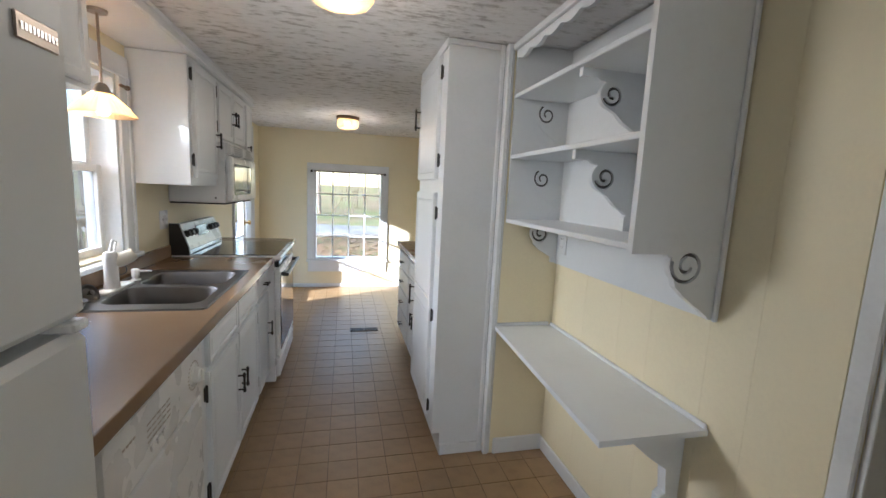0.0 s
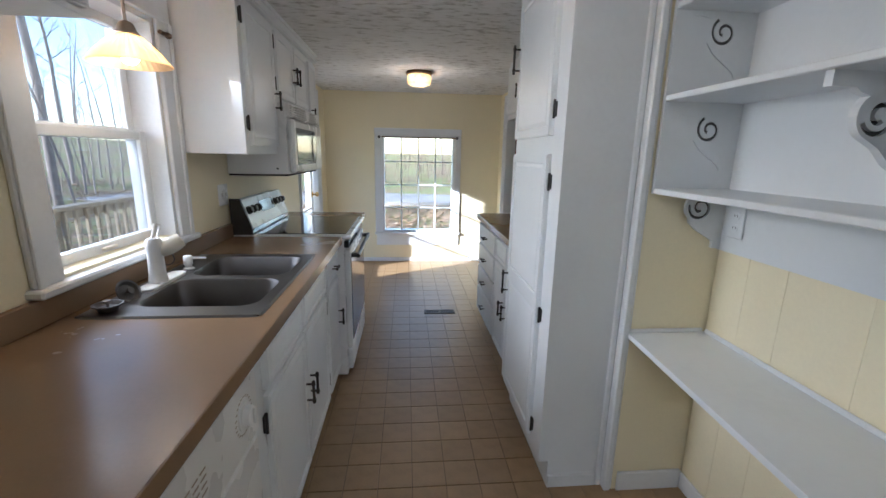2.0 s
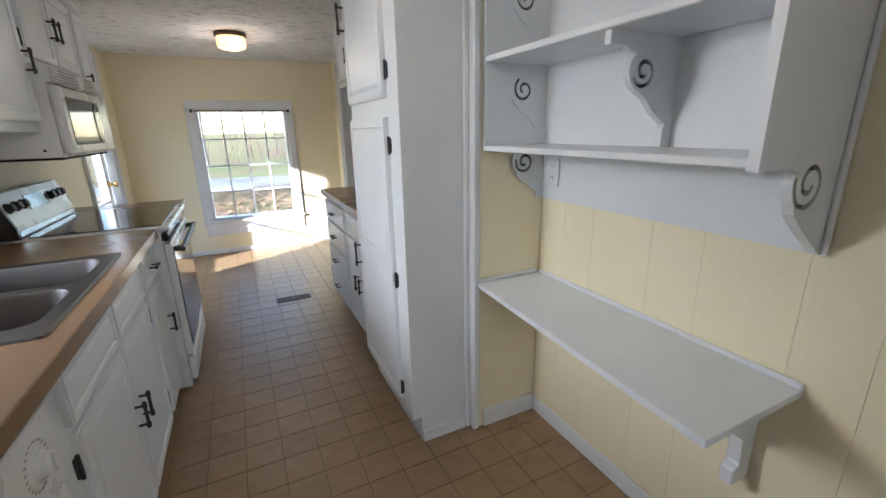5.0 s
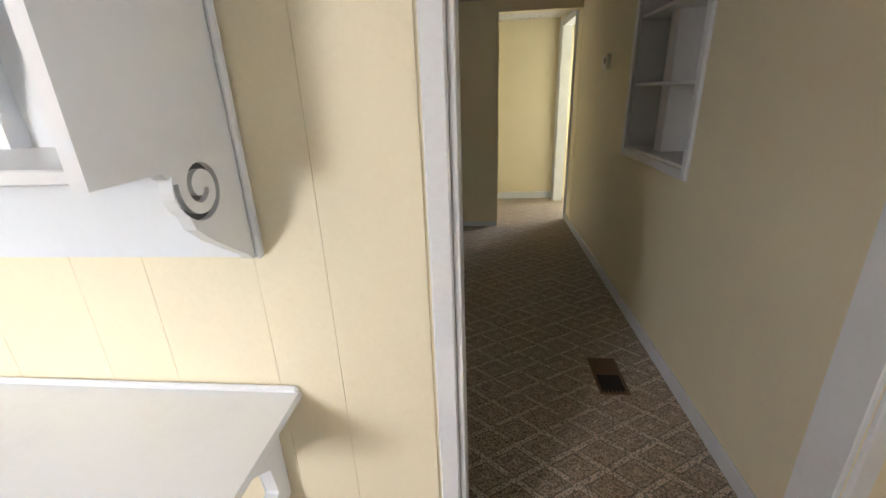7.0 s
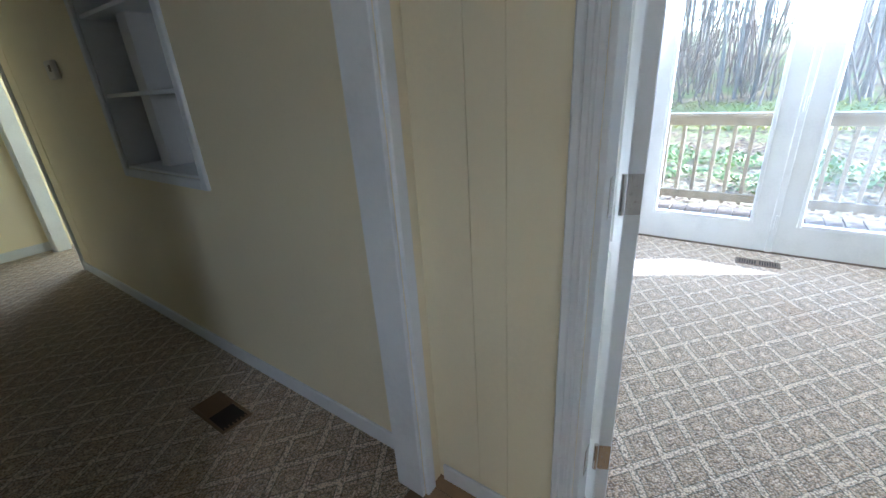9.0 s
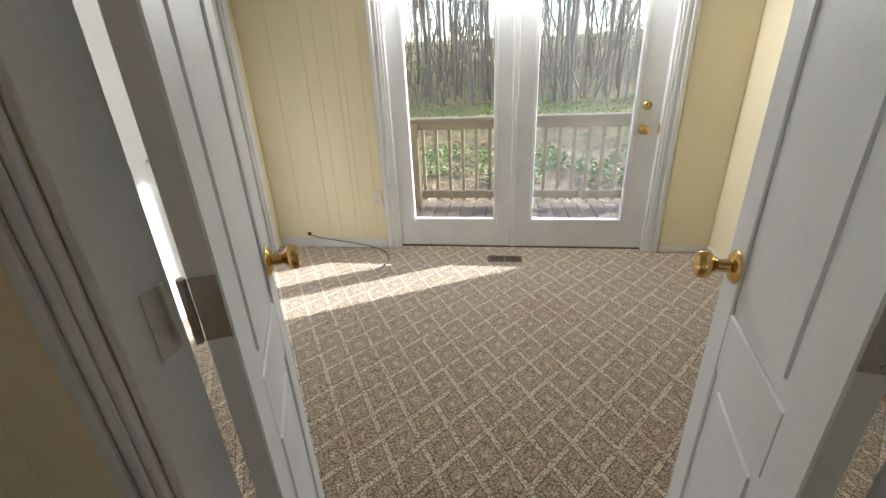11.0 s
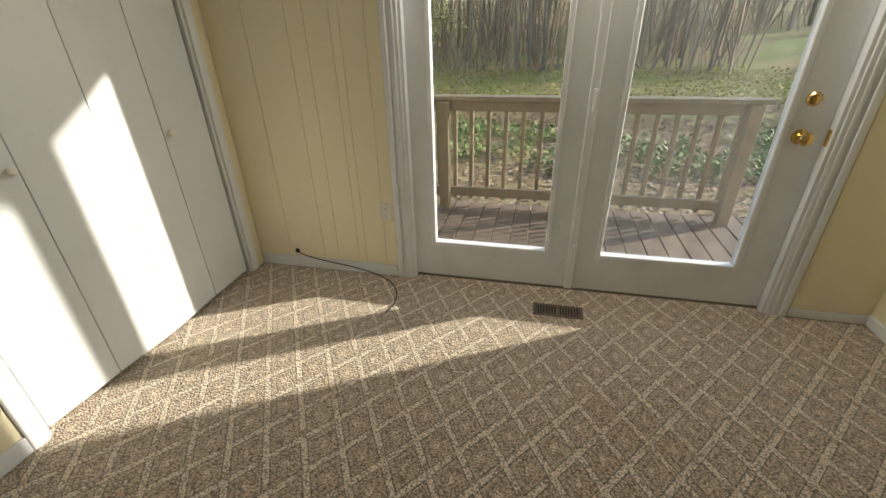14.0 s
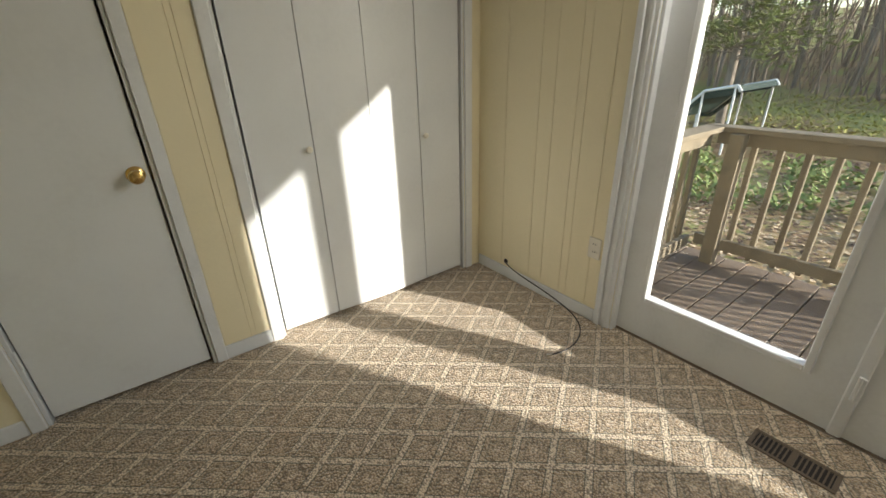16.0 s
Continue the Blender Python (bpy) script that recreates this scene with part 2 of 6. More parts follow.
CARPET = carpet_material()


def ceiling_material():
    m = material("stomped_ceiling_paint", (0.74, 0.73, 0.71), 0.85, 0.02, 3, 60, 0.1)
    t = m.node_tree
    n, l = t.nodes, t.links
    b = n["Principled BSDF"]
    co, mp = n.new("ShaderNodeTexCoord"), n.new("ShaderNodeMapping")
    mp.inputs["Scale"].default_value = (11, 24, 1)
    l.new(co.outputs["Object"], mp.inputs["Vector"])
    v, no = n.new("ShaderNodeTexNoise"), n.new("ShaderNodeTexNoise")
    v.inputs["Scale"].default_value, v.inputs["Detail"].default_value, v.inputs["Roughness"].default_value = 1.0, 3, 0.7
    no.inputs["Scale"].default_value = 2.2
    l.new(mp.outputs["Vector"], v.inputs["Vector"])
    l.new(co.outputs["Object"], no.inputs["Vector"])
    add = n.new("ShaderNodeMath")
    add.operation = "MULTIPLY_ADD"
    add.inputs[1].default_value = 0.3
    l.new(no.outputs["Fac"], add.inputs[0])
    l.new(v.outputs["Fac"], add.inputs[2])
    # greys the colour by the same noise that drives the bump
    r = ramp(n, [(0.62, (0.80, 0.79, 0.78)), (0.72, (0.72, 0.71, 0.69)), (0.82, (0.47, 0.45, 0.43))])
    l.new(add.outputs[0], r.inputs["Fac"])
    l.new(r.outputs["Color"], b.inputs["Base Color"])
    bp = n.new("ShaderNodeBump")
    bp.inputs["Strength"].default_value, bp.inputs["Distance"].default_value = 0.8, 0.01
    l.new(add.outputs[0], bp.inputs["Height"])
    l.new(bp.outputs["Normal"], b.inputs["Normal"])
    return m


def ground_material():
    m = material("grass_and_leaf_litter", (0.1, 0.12, 0.04), 0.95, 0.3, 3, 60, 0.5, spec=0.1)
    t = m.node_tree
    n, l = t.nodes, t.links
    b = n["Principled BSDF"]
    co = n.new("ShaderNodeTexCoord")
    a, c = n.new("ShaderNodeTexNoise"), n.new("ShaderNodeTexNoise")
    a.inputs["Scale"].default_value, c.inputs["Scale"].default_value = 0.35, 7
    a.inputs["Detail"].default_value = c.inputs["Detail"].default_value = 6
    for q in (a, c):
        l.new(co.outputs["Object"], q.inputs["Vector"])
    mix = n.new("ShaderNodeMath")
    mix.operation = "MULTIPLY_ADD"
    mix.inputs[1].default_value = 0.8
    l.new(c.outputs["Fac"], mix.inputs[0])
    l.new(a.outputs["Fac"], mix.inputs[2])
    r = ramp(n, [(0.66, (0.36, 0.25, 0.15)), (0.86, (0.34, 0.265, 0.145)), (0.97, (0.28, 0.285, 0.11)), (1.1, (0.29, 0.32, 0.12))])
    l.new(mix.outputs[0], r.inputs["Fac"])
    l.new(r.outputs["Color"], b.inputs["Base Color"])
    return m


def vinyl_material(rnd):
    return material("brown_vinyl_tile" + ("_piece" if rnd else ""), (0.325, 0.215, 0.115), 0.36, 0.14, 14, 110, 0.12, rnd=rnd)


CEILING, GROUND, VINYL, TILE = ceiling_material(), ground_material(), vinyl_material(0), vinyl_material(0.07)
GROUT = material("tile_joint", (0.17, 0.115, 0.068), 0.8, 0.12, 12, 100, 0.1)


# ---- mesh helpers ----
def box(bm, x0, x1, y0, y1, z0, z1, bevel=0.0, seg=1):
    r = bmesh.ops.create_cube(bm, size=1.0)
    vs = r["verts"]
    c = Vector(((x0 + x1) / 2, (y0 + y1) / 2, (z0 + z1) / 2))
    for v in vs:
        v.co = Vector((v.co.x * (x1 - x0), v.co.y * (y1 - y0), v.co.z * (z1 - z0))) + c
    if bevel:
        es = list({e for v in vs for e in v.link_edges})
        bmesh.ops.bevel(bm, geom=es, offset=bevel, segments=seg, affect="EDGES", profile=0.5)
    return vs


def boxes(*specs, bevel=0.0):
    bm = bmesh.new()
    for s in specs:
        box(bm, *s, bevel=bevel)
    return bm


def rod(bm, p0, p1, r0, r1=None, n=12, caps=True):
    p0, p1 = Vector(p0), Vector(p1)
    r1 = r0 if r1 is None else r1
    d = p1 - p0
    m = Matrix.Translation((p0 + p1) / 2) @ d.to_track_quat("Z", "Y").to_matrix().to_4x4()
    return bmesh.ops.create_cone(bm, cap_ends=caps, segments=n, radius1=r0, radius2=r1, depth=d.length, matrix=m)["verts"]


def lathe(bm, profile, m, n=24):
    """A turned shape: rows of radius and height, round the z axis of m."""
    rings = []
    for r, z in profile:
        rings.append([bm.verts.new(m @ Vector((r * math.cos(a), r * math.sin(a), z))) for a in [2 * math.pi * k / n for k in range(n)]])
    for a, b in zip(rings, rings[1:]):
        for k in range(n):
            bm.faces.new((a[k], a[(k + 1) % n], b[(k + 1) % n], b[k]))
    if profile[0][0] > 1e-4:
        bm.faces.new(rings[0][::-1])
    if profile[-1][0] > 1e-4:
        bm.faces.new(rings[-1])
    return rings


def prism(bm, outline, m, depth):
    """A flat outline (u, v), pushed out by depth along the z axis of m."""
    a = [bm.verts.new(m @ Vector((u, v, 0))) for u, v in outline]
    b = [bm.verts.new(m @ Vector((u, v, depth))) for u, v in outline]
    k = len(a)
    bm.faces.new(a[::-1])
    bm.faces.new(b)
    for i in range(k):
        bm.faces.new((a[i], a[(i + 1) % k], b[(i + 1) % k], b[i]))


def to_mesh(name, bm, mat, smooth=False):
    bmesh.ops.recalc_face_normals(bm, faces=bm.faces)
    me = bpy.data.meshes.new(name)
    bm.to_mesh(me)
    bm.free()
    me.materials.append(mat)
    if smooth:
        me.polygons.foreach_set("use_smooth", [True] * len(me.polygons))
        me.set_sharp_from_angle(angle=radians(35))
    return me


def solid(name, bm, mat, label="", category="", group="", kind="", smooth=False):
    return tagged(new(name, to_mesh(name, bm, mat, smooth)), label, category, group, kind)


def thing(name, at, label="", category="", group="", kind=""):
    ob = new(name)
    ob.empty_display_size = 0.1
    ob.location = at
    return tagged(ob, label, category, group, kind)


def hang(ob, parent):
    """Makes ob a part of parent; both are given in the world's coordinates."""
    ob.parent = parent
    if parent.data is None:
        ob.matrix_parent_inverse = Matrix.Translation(-parent.location)
    return ob


def part(name, bm, mat, parent, label="", smooth=False):
    ob = new(name, to_mesh(name, bm, mat, smooth))
    if label:
        ob["label"] = label
    return hang(ob, parent)


def wall(name, axis, a0, a1, t0, t1, z0, z1, holes=(), mat=None, label="painted wall"):
    """A wall that runs along axis from a0 to a1, t0 to t1 thick, with holes (from, to, bottom, top)."""
    bm = bmesh.new()

    def put(u0, u1, zz0, zz1):
        if u1 - u0 > 1e-4 and zz1 - zz0 > 1e-4:
            box(bm, *((u0, u1, t0, t1) if axis == "x" else (t0, t1, u0, u1)), zz0, zz1)

    at = a0
    for h0, h1, b, t in sorted(holes):
        put(at, h0, z0, z1)
        put(h0, h1, z0, b)
        put(h0, h1, t, z1)
        at = h1
    put(at, a1, z0, z1)
    return solid(name, bm, mat or WALL, label, "wall", kind="structure")


CEIL = 2.13
WX, EX = 0.225, 2.42           # kitchen's west and east walls
NY, SY = 9.06, 2.77            # kitchen's north and south walls

# ---- floors, walls, ceiling ----
solid("floor_kitchen", boxes((WX - 0.15, EX + 0.06, SY - 0.06, NY, -0.12, -0.004)), GROUT, "brown sheet vinyl floor with square tile pattern", "floor", kind="structure")
solid("floor_carpet_sunroom", boxes((-0.06, 3.41, -0.036, SY - 0.06, -0.12, 0.0)), CARPET, "beige berber carpet with a woven diamond lattice", "carpet", kind="structure")
solid("floor_carpet_living", boxes((EX + 0.06, 7.2, SY - 0.06, NY, -0.12, 0.0), (6.2, 7.2, 0.6, SY - 0.06, -0.12, 0.0)), CARPET, "beige berber carpet in the dim living room", "carpet", kind="structure")
solid("floor_laundry", boxes((-1.6, -0.06, 0.0, 2.6, -0.12, -0.006)), VINYL, "brown vinyl laundry floor", "floor", kind="structure")
solid("ceiling", boxes((-1.75, 7.35, -0.15, 2.72, CEIL, CEIL + 0.12), (WX - 0.15, 7.35, 2.72, NY + 0.15, CEIL, CEIL + 0.12)), CEILING, "white stomped texture ceiling with grey flecks that follow its relief", "ceiling", kind="structure")

WIN_W = (4.90, 5.55, 1.03, 1.90)
DOOR_W = (7.74, 8.58, 0.0, 2.0)
WIN_N = (0.92, 1.845, 0.39, 1.615)
wall("wall_west_kitchen", "y", SY - 0.08, NY + 0.15, WX - 0.15, WX, 0, CEIL, [WIN_W, DOOR_W])
wall("wall_north", "x", WX, EX, NY, NY + 0.15, 0, CEIL, [WIN_N])
wall("wall_east_kitchen", "y", SY, NY, EX, EX + 0.11, 0, CEIL, [(2.865, 3.72, 0, 2.03), (7.25, 8.72, 0, 2.0)])
wall("wall_alcove_end", "x", 2.10, EX, 5.105, 5.16, 0, CEIL)
wall("wall_south_kitchen", "x", -0.11, 7.2, SY - 0.08, SY, 0, CEIL, [(1.085, 1.945, 0, 2.03), (3.61, 4.42, 1.0, 1.86), (6.25, 7.05, 0, 2.03)])
wall("wall_south_sunroom", "x", -0.11, 4.2, -0.15, 0.0, 0, CEIL, [(0.455, 2.365, 0, 2.04)])
wall("wall_east_sunroom", "y", 0, SY - 0.08, 3.41, 3.52, 0, CEIL, [(0.13, 1.395, 0, 2.03), (1.72, 2.36, 0, 2.03)])
wall("wall_west_sunroom", "y", 0, SY - 0.08, -0.11, 0.0, 0, CEIL, [(1.04, 1.95, 0, 2.03)])
wall("wall_laundry", "y", 0, 2.6, -1.75, -1.6, 0, CEIL, mat=PLASTER)
wall("wall_laundry_south", "x", -1.75, -0.11, -0.15, 0.0, 0, CEIL, mat=PLASTER)
wall("wall_laundry_north", "x", -1.75, -0.11, 2.6, 2.75, 0, CEIL, mat=PLASTER)
wall("wall_closet_back", "y", 0, SY - 0.08, 4.1, 4.2, 0, CEIL, mat=PLASTER)
wall("wall_living_far", "y", SY, NY, 5.98, 6.09, 0, CEIL, [(SY + 0.002, 3.52, 0, 2.03)])
wall("wall_living_north", "x", EX + 0.11, 7.35, NY + 0.08, NY + 0.15, 0, CEIL)
wall("wall_hall_end", "y", 0.5, NY, 7.2, 7.35, 0, CEIL, [(1.0, 2.2, 0.7, 1.9)])
wall("wall_hall_north", "x", 6.09, 7.2, 3.9, 4.0, 0, CEIL)
wall("wall_bedroom_south", "x", 5.4, 7.2, 0.5, 0.6, 0, CEIL)
wall("wall_bedroom_west", "y", 0.6, SY - 0.08, 5.4, 5.5, 0, CEIL)


def baseboard(name, *specs):
    bm = bmesh.new()
    for s in specs:
        box(bm, *s, bevel=0.004)
    solid(name, bm, TRIM, "white painted baseboard", "baseboard", kind="structure")


BB = 0.075
baseboard("baseboard_alcove", (EX - 0.013, EX, 3.77, 5.105, 0, BB), (2.125, EX - 0.013, 5.09, 5.105, 0, BB + 0.015))
baseboard("baseboard_living", (2.535, 6.2, SY, SY + 0.013, 0, 0.08), (5.967, 5.98, 3.53, NY, 0, 0.05), (7.187, 7.2, SY, 3.9, 0, 0.09))
baseboard("baseboard_sunroom", (2.46, 3.40, 0, 0.013, 0, BB), (0.013, 0.355, 0, 0.013, 0, 0.05), (0, 0.013, 0, 0.86, 0, 0.06),
          (3.397, 3.41, 1.45, 1.675, 0, 0.075), (3.397, 3.41, 2.415, SY - 0.08, 0, 0.075), (2.01, 3.39, SY - 0.093, SY - 0.08, 0, BB))
baseboard("baseboard_kitchen_south", (2.01, EX - 0.02, SY, SY + 0.013, 0, 0.07))
baseboard("baseboard_north", (0.24, EX, NY - 0.012, NY, 0, 0.05))


def casing(name, axis, a0, a1, top, face, out, width=0.06, thick=0.018, depth=0.11, jamb=True, label="white painted door casing", plain=False):
    """Door trim round an opening from a0 to a1: moulded legs and head on the face, and jamb boards through the wall.
    out: +1 or -1, the way from the wall's face into the room."""
    th = thing(name, (a0, face, 0) if axis == "x" else (face, a0, 0), label, "door trim", kind="structure")

    def put(nm, u0, u1, w0, w1, z0, z1, bev=0.004):
        w0, w1 = sorted((face + out * w0, face + out * w1))
        bm = bmesh.new()
        box(bm, *((u0, u1, w0, w1) if axis == "x" else (w0, w1, u0, u1)), z0, z1, bevel=bev)
        part(nm, bm, TRIM, th)

    for s, e in ((a0, -1), (a1, 1)):
        u0, u1 = sorted((s, s + e * width))
        put("leg", u0, u1, 0, thick * (0.9 if plain else 0.6), 0, top + width)
        if plain:
            continue
        b0, b1 = sorted((s + e * width * 0.62, s + e * width * 0.98))
        put("moulding", b0, b1, thick * 0.6, thick * 1.25, 0, top + width * 0.98)
        b0, b1 = sorted((s + e * width * 0.22, s + e * width * 0.42))
        put("moulding", b0, b1, thick * 0.6, thick * 0.95, 0, top + width * 0.4)
    put("head", a0, a1, 0, thick * 0.6, top, top + width)
    if not plain:
        put("moulding", a0, a1, thick * 0.6, thick * 1.2, top + width * 0.62, top + width * 0.98)
    if jamb:
        for s, e in ((a0, 1), (a1, -1)):
            u0, u1 = sorted((s, s + e * 0.015))
            put("jamb", u0, u1, 0.002, -depth - 0.002, 0, top, 0.002)
        put("jamb", a0 + 0.015, a1 - 0.015, 0.002, -depth - 0.002, top - 0.015, top, 0.002)
    return th


casing("trim_hall_opening", "y", 2.865, 3.72, 2.03, EX, -1, 0.045, plain=True)
casing("trim_double_door", "x", 1.085, 1.945, 2.03, SY, 1, 0.058, depth=0.08)
casing("trim_double_door_inner", "x", 1.085, 1.945, 2.03, SY - 0.08, -1, 0.075, jamb=False)
casing("trim_french_door", "x", 0.455, 2.365, 2.04, 0.0, 1, 0.09, depth=0.15)
casing("trim_laundry_opening", "y", 1.04, 1.95, 2.03, 0.0, 1, 0.17, 0.024)
casing("trim_closet", "y", 0.13, 1.395, 2.03, 3.41, -1, 0.055, plain=True)
casing("trim_flush_door", "y", 1.72, 2.36, 2.03, 3.41, -1, 0.05, plain=True)
casing("trim_pass_opening", "y", 7.25, 8.72, 2.0, EX, -1, 0.09)
casing("trim_bedroom_opening", "x", 6.25, 7.05, 2.03, SY, 1, 0.06)


def panelling(name, axis, edges, face, out, z1=CEIL, z0=0.0, gap=0.0009):
    """Grooved sheet panelling: boards with narrow open joints between the given edges."""
    for a, b in zip(edges, edges[1:]):
        bm = bmesh.new()
        w0, w1 = sorted((face, face + out * 0.004))
        box(bm, *((a + gap, b - gap, w0, w1) if axis == "x" else (w0, w1, a + gap, b - gap)), z0, z1, bevel=gap * 1.2)
        ob = part(name, bm, WALL, PANEL_HOST[name])


PANEL_HOST = {"panel_board": bpy.data.objects["wall_south_sunroom"], "panel": bpy.data.objects["wall_south_kitchen"], "wall_panel": bpy.data.objects["wall_east_kitchen"],
              "alcove_panel": bpy.data.objects["wall_alcove_end"], "side_panel": bpy.data.objects["wall_east_sunroom"]}
panelling("panel_board", "x", [2.458, 2.53, 2.66, 2.709, 2.845, 2.943, 3.18, 3.41], 0, 1, z0=0.076)
panelling("panel_board", "x", [0.0, 0.352], 0, 1, z0=0.052)
panelling("panel", "x", [2.005, 2.147, 2.25, 2.415], SY, 1, z0=0.072)
panelling("wall_panel", "y", [3.772, 3.98, 4.13, 4.38, 4.55, 4.80, 4.95, 5.10], EX, -1, z0=0.076, gap=0.0004)
panelling("side_panel", "y", [1.452, 1.52, 1.545, 1.668], 3.41, -1, z0=0.077)


# ---- kitchen cabinets ----
def raise_panel(bm, n, frame=0.05):
    """Cuts a raised panel into the face that looks along n."""
    f = max((f for f in bm.faces if f.normal.dot(n) > 0.9), key=lambda f: f.calc_area())
    bmesh.ops.inset_individual(bm, faces=[f], thickness=frame, depth=0)
    bmesh.ops.inset_individual(bm, faces=[f], thickness=0.006, depth=-0.007)
    bmesh.ops.inset_individual(bm, faces=[f], thickness=0.022, depth=0.006)


def front(parent, name, face, out, y0, y1, z0, z1, framed=0.05, panels=1):
    """A door or drawer front on a cabinet that looks along x."""
    bm = bmesh.new()
    x0, x1 = sorted((face, face + out * 0.02))
    zs = [z0 + (z1 - z0) * k / panels for k in range(panels + 1)]
    for a, b in zip(zs, zs[1:]):
        one = bmesh.new()
        box(one, x0, x1, y0, y1, a, b)
        one.normal_update()
        if framed:
            raise_panel(one, Vector((out, 0, 0)), min(framed, (b - a) * 0.28, (y1 - y0) * 0.28))
        me = bpy.data.meshes.new("piece")
        one.to_mesh(me)
        one.free()
        bm.from_mesh(me)
        bpy.data.meshes.remove(me)
    edges = [e for e in bm.edges if abs(e.verts[0].co.x - (face + out * 0.02)) < 1e-5 and abs(e.verts[1].co.x - (face + out * 0.02)) < 1e-5
             and (all(abs(v.co.y - y0) < 1e-5 for v in e.verts) or all(abs(v.co.y - y1) < 1e-5 for v in e.verts) or all(abs(v.co.z - z0) < 1e-5 for v in e.verts) or all(abs(v.co.z - z1) < 1e-5 for v in e.verts))]
    bmesh.ops.bevel(bm, geom=edges, offset=0.005, segments=2, affect="EDGES")
    return part(name, bm, WHITE, parent)


def pull(parent, x, out, y, z, length=0.10, upright=True):
    """Black bar pull with two posts and turned ends."""
    bm = bmesh.new()
    d = Vector((0, 0, 1)) if upright else Vector((0, 1, 0))
    c = Vector((x + out * 0.028, y, z))
    rod(bm, c - d * length / 2, c + d * length / 2, 0.0055, n=8)
    for s in (-1, 1):
        p = c + d * s * length * 0.36
        rod(bm, p - Vector((out * 0.028, 0, 0)), p, 0.0045, n=8)
        rod(bm, p - d * 0.006, p + d * 0.006, 0.008, n=8)
        rod(bm, c + d * s * length * 0.46, c + d * s * length * 0.5, 0.0075, 0.004, n=8)
    return part("handle", bm, BLACK, parent, "black iron bar pull")


def cab_hinge(parent, x, out, y, z):
    bm = bmesh.new()
    box(bm, x - 0.001, x + 0.006 if out > 0 else x + 0.001, y - 0.011, y + 0.011, z - 0.028, z + 0.028, 0.002) if out > 0 else box(bm, x - 0.006, x + 0.001, y - 0.011, y + 0.011, z - 0.028, z + 0.028, 0.002)
    rod(bm, (x + out * 0.008, y, z - 0.034), (x + out * 0.008, y, z + 0.034), 0.005, n=8)
    return part("hinge", bm, BLACK, parent, "black butterfly hinge")


def cabinet(label, x0, x1, y0, y1, z0, z1, toe=0.0, out=1, group="", name="base_cabinet", hollow=False):
    th = thing(name, ((x0 + x1) / 2, (y0 + y1) / 2, z0), label, "cabinet", group)
    bm = bmesh.new()
    if hollow:                  # open above, to take a sink
        box(bm, x0, x1 - 0.02, y0, y1, z0 + toe, 0.72)
        box(bm, x1 - 0.02, x1, y0, y1, z0 + toe, z1)
        box(bm, x0, x1 - 0.02, y0, y0 + 0.018, 0.72, z1)
        box(bm, x0, x1 - 0.02, y1 - 0.018, y1, 0.72, z1)
    elif toe:
        box(bm, x0, x1, y0, y1, z0 + toe, z1, 0.002)
    if toe:
        a, b = (x0, x1 - 0.06) if out > 0 else (x0 + 0.06, x1)
        box(bm, a, b, y0 + 0.001, y1 - 0.001, z0, z0 + toe)
    else:
        box(bm, x0, x1, y0, y1, z0, z1, 0.002)
    part("body", bm, WHITE, th)
    return th


FX = 0.805                      # west base cabinets' face
g = "west base cabinets"
sink_base = cabinet("white painted sink base cabinet with raised-panel doors and black pulls", WX, FX, 4.685, 5.715, 0, 0.872, 0.10, group=g, hollow=True)
for (a, b), hy, py in (((4.80, 5.245), 4.79, 5.215), ((5.255, 5.70), 5.708, 5.285)):
    d = front(sink_base, "door", FX, 1, a, b, 0.10, 0.685)
    pull(d, FX + 0.02, 1, py, 0.44)
    for z in (0.19, 0.60):
        cab_hinge(sink_base, FX, 1, hy, z)
    front(sink_base, "drawer_front", FX, 1, a, b, 0.705, 0.845, 0.03)
drawer_base = cabinet("white painted base cabinet with one drawer and one door", WX, FX, 5.717, 6.085, 0, 0.872, 0.10, group=g)
d = front(drawer_base, "door", FX, 1, 5.75, 6.07, 0.10, 0.685)
pull(d, FX + 0.02, 1, 6.03, 0.44)
for z in (0.19, 0.60):
    cab_hinge(drawer_base, FX, 1, 5.742, z)
d = front(drawer_base, "drawer_front", FX, 1, 5.75, 6.07, 0.705, 0.845, 0.03)
pull(d, FX + 0.02, 1, 5.91, 0.775, 0.075, False)
end_base = cabinet("narrow white painted base cabinet beside the range", WX, FX, 6.862, 7.12, 0, 0.872, 0.10, group=g)
d = front(end_base, "door", FX, 1, 6.875, 7.105, 0.10, 0.845)
pull(d, FX + 0.02, 1, 6.90, 0.66)

# west worktop with the sink cut-out, its backsplash and edge
wt = thing("worktop", (0.5, 5.0, 0.872), "brown speckled laminate worktop with backsplash", "countertop")
SK = (0.275, 0.80, 4.85, 5.63)
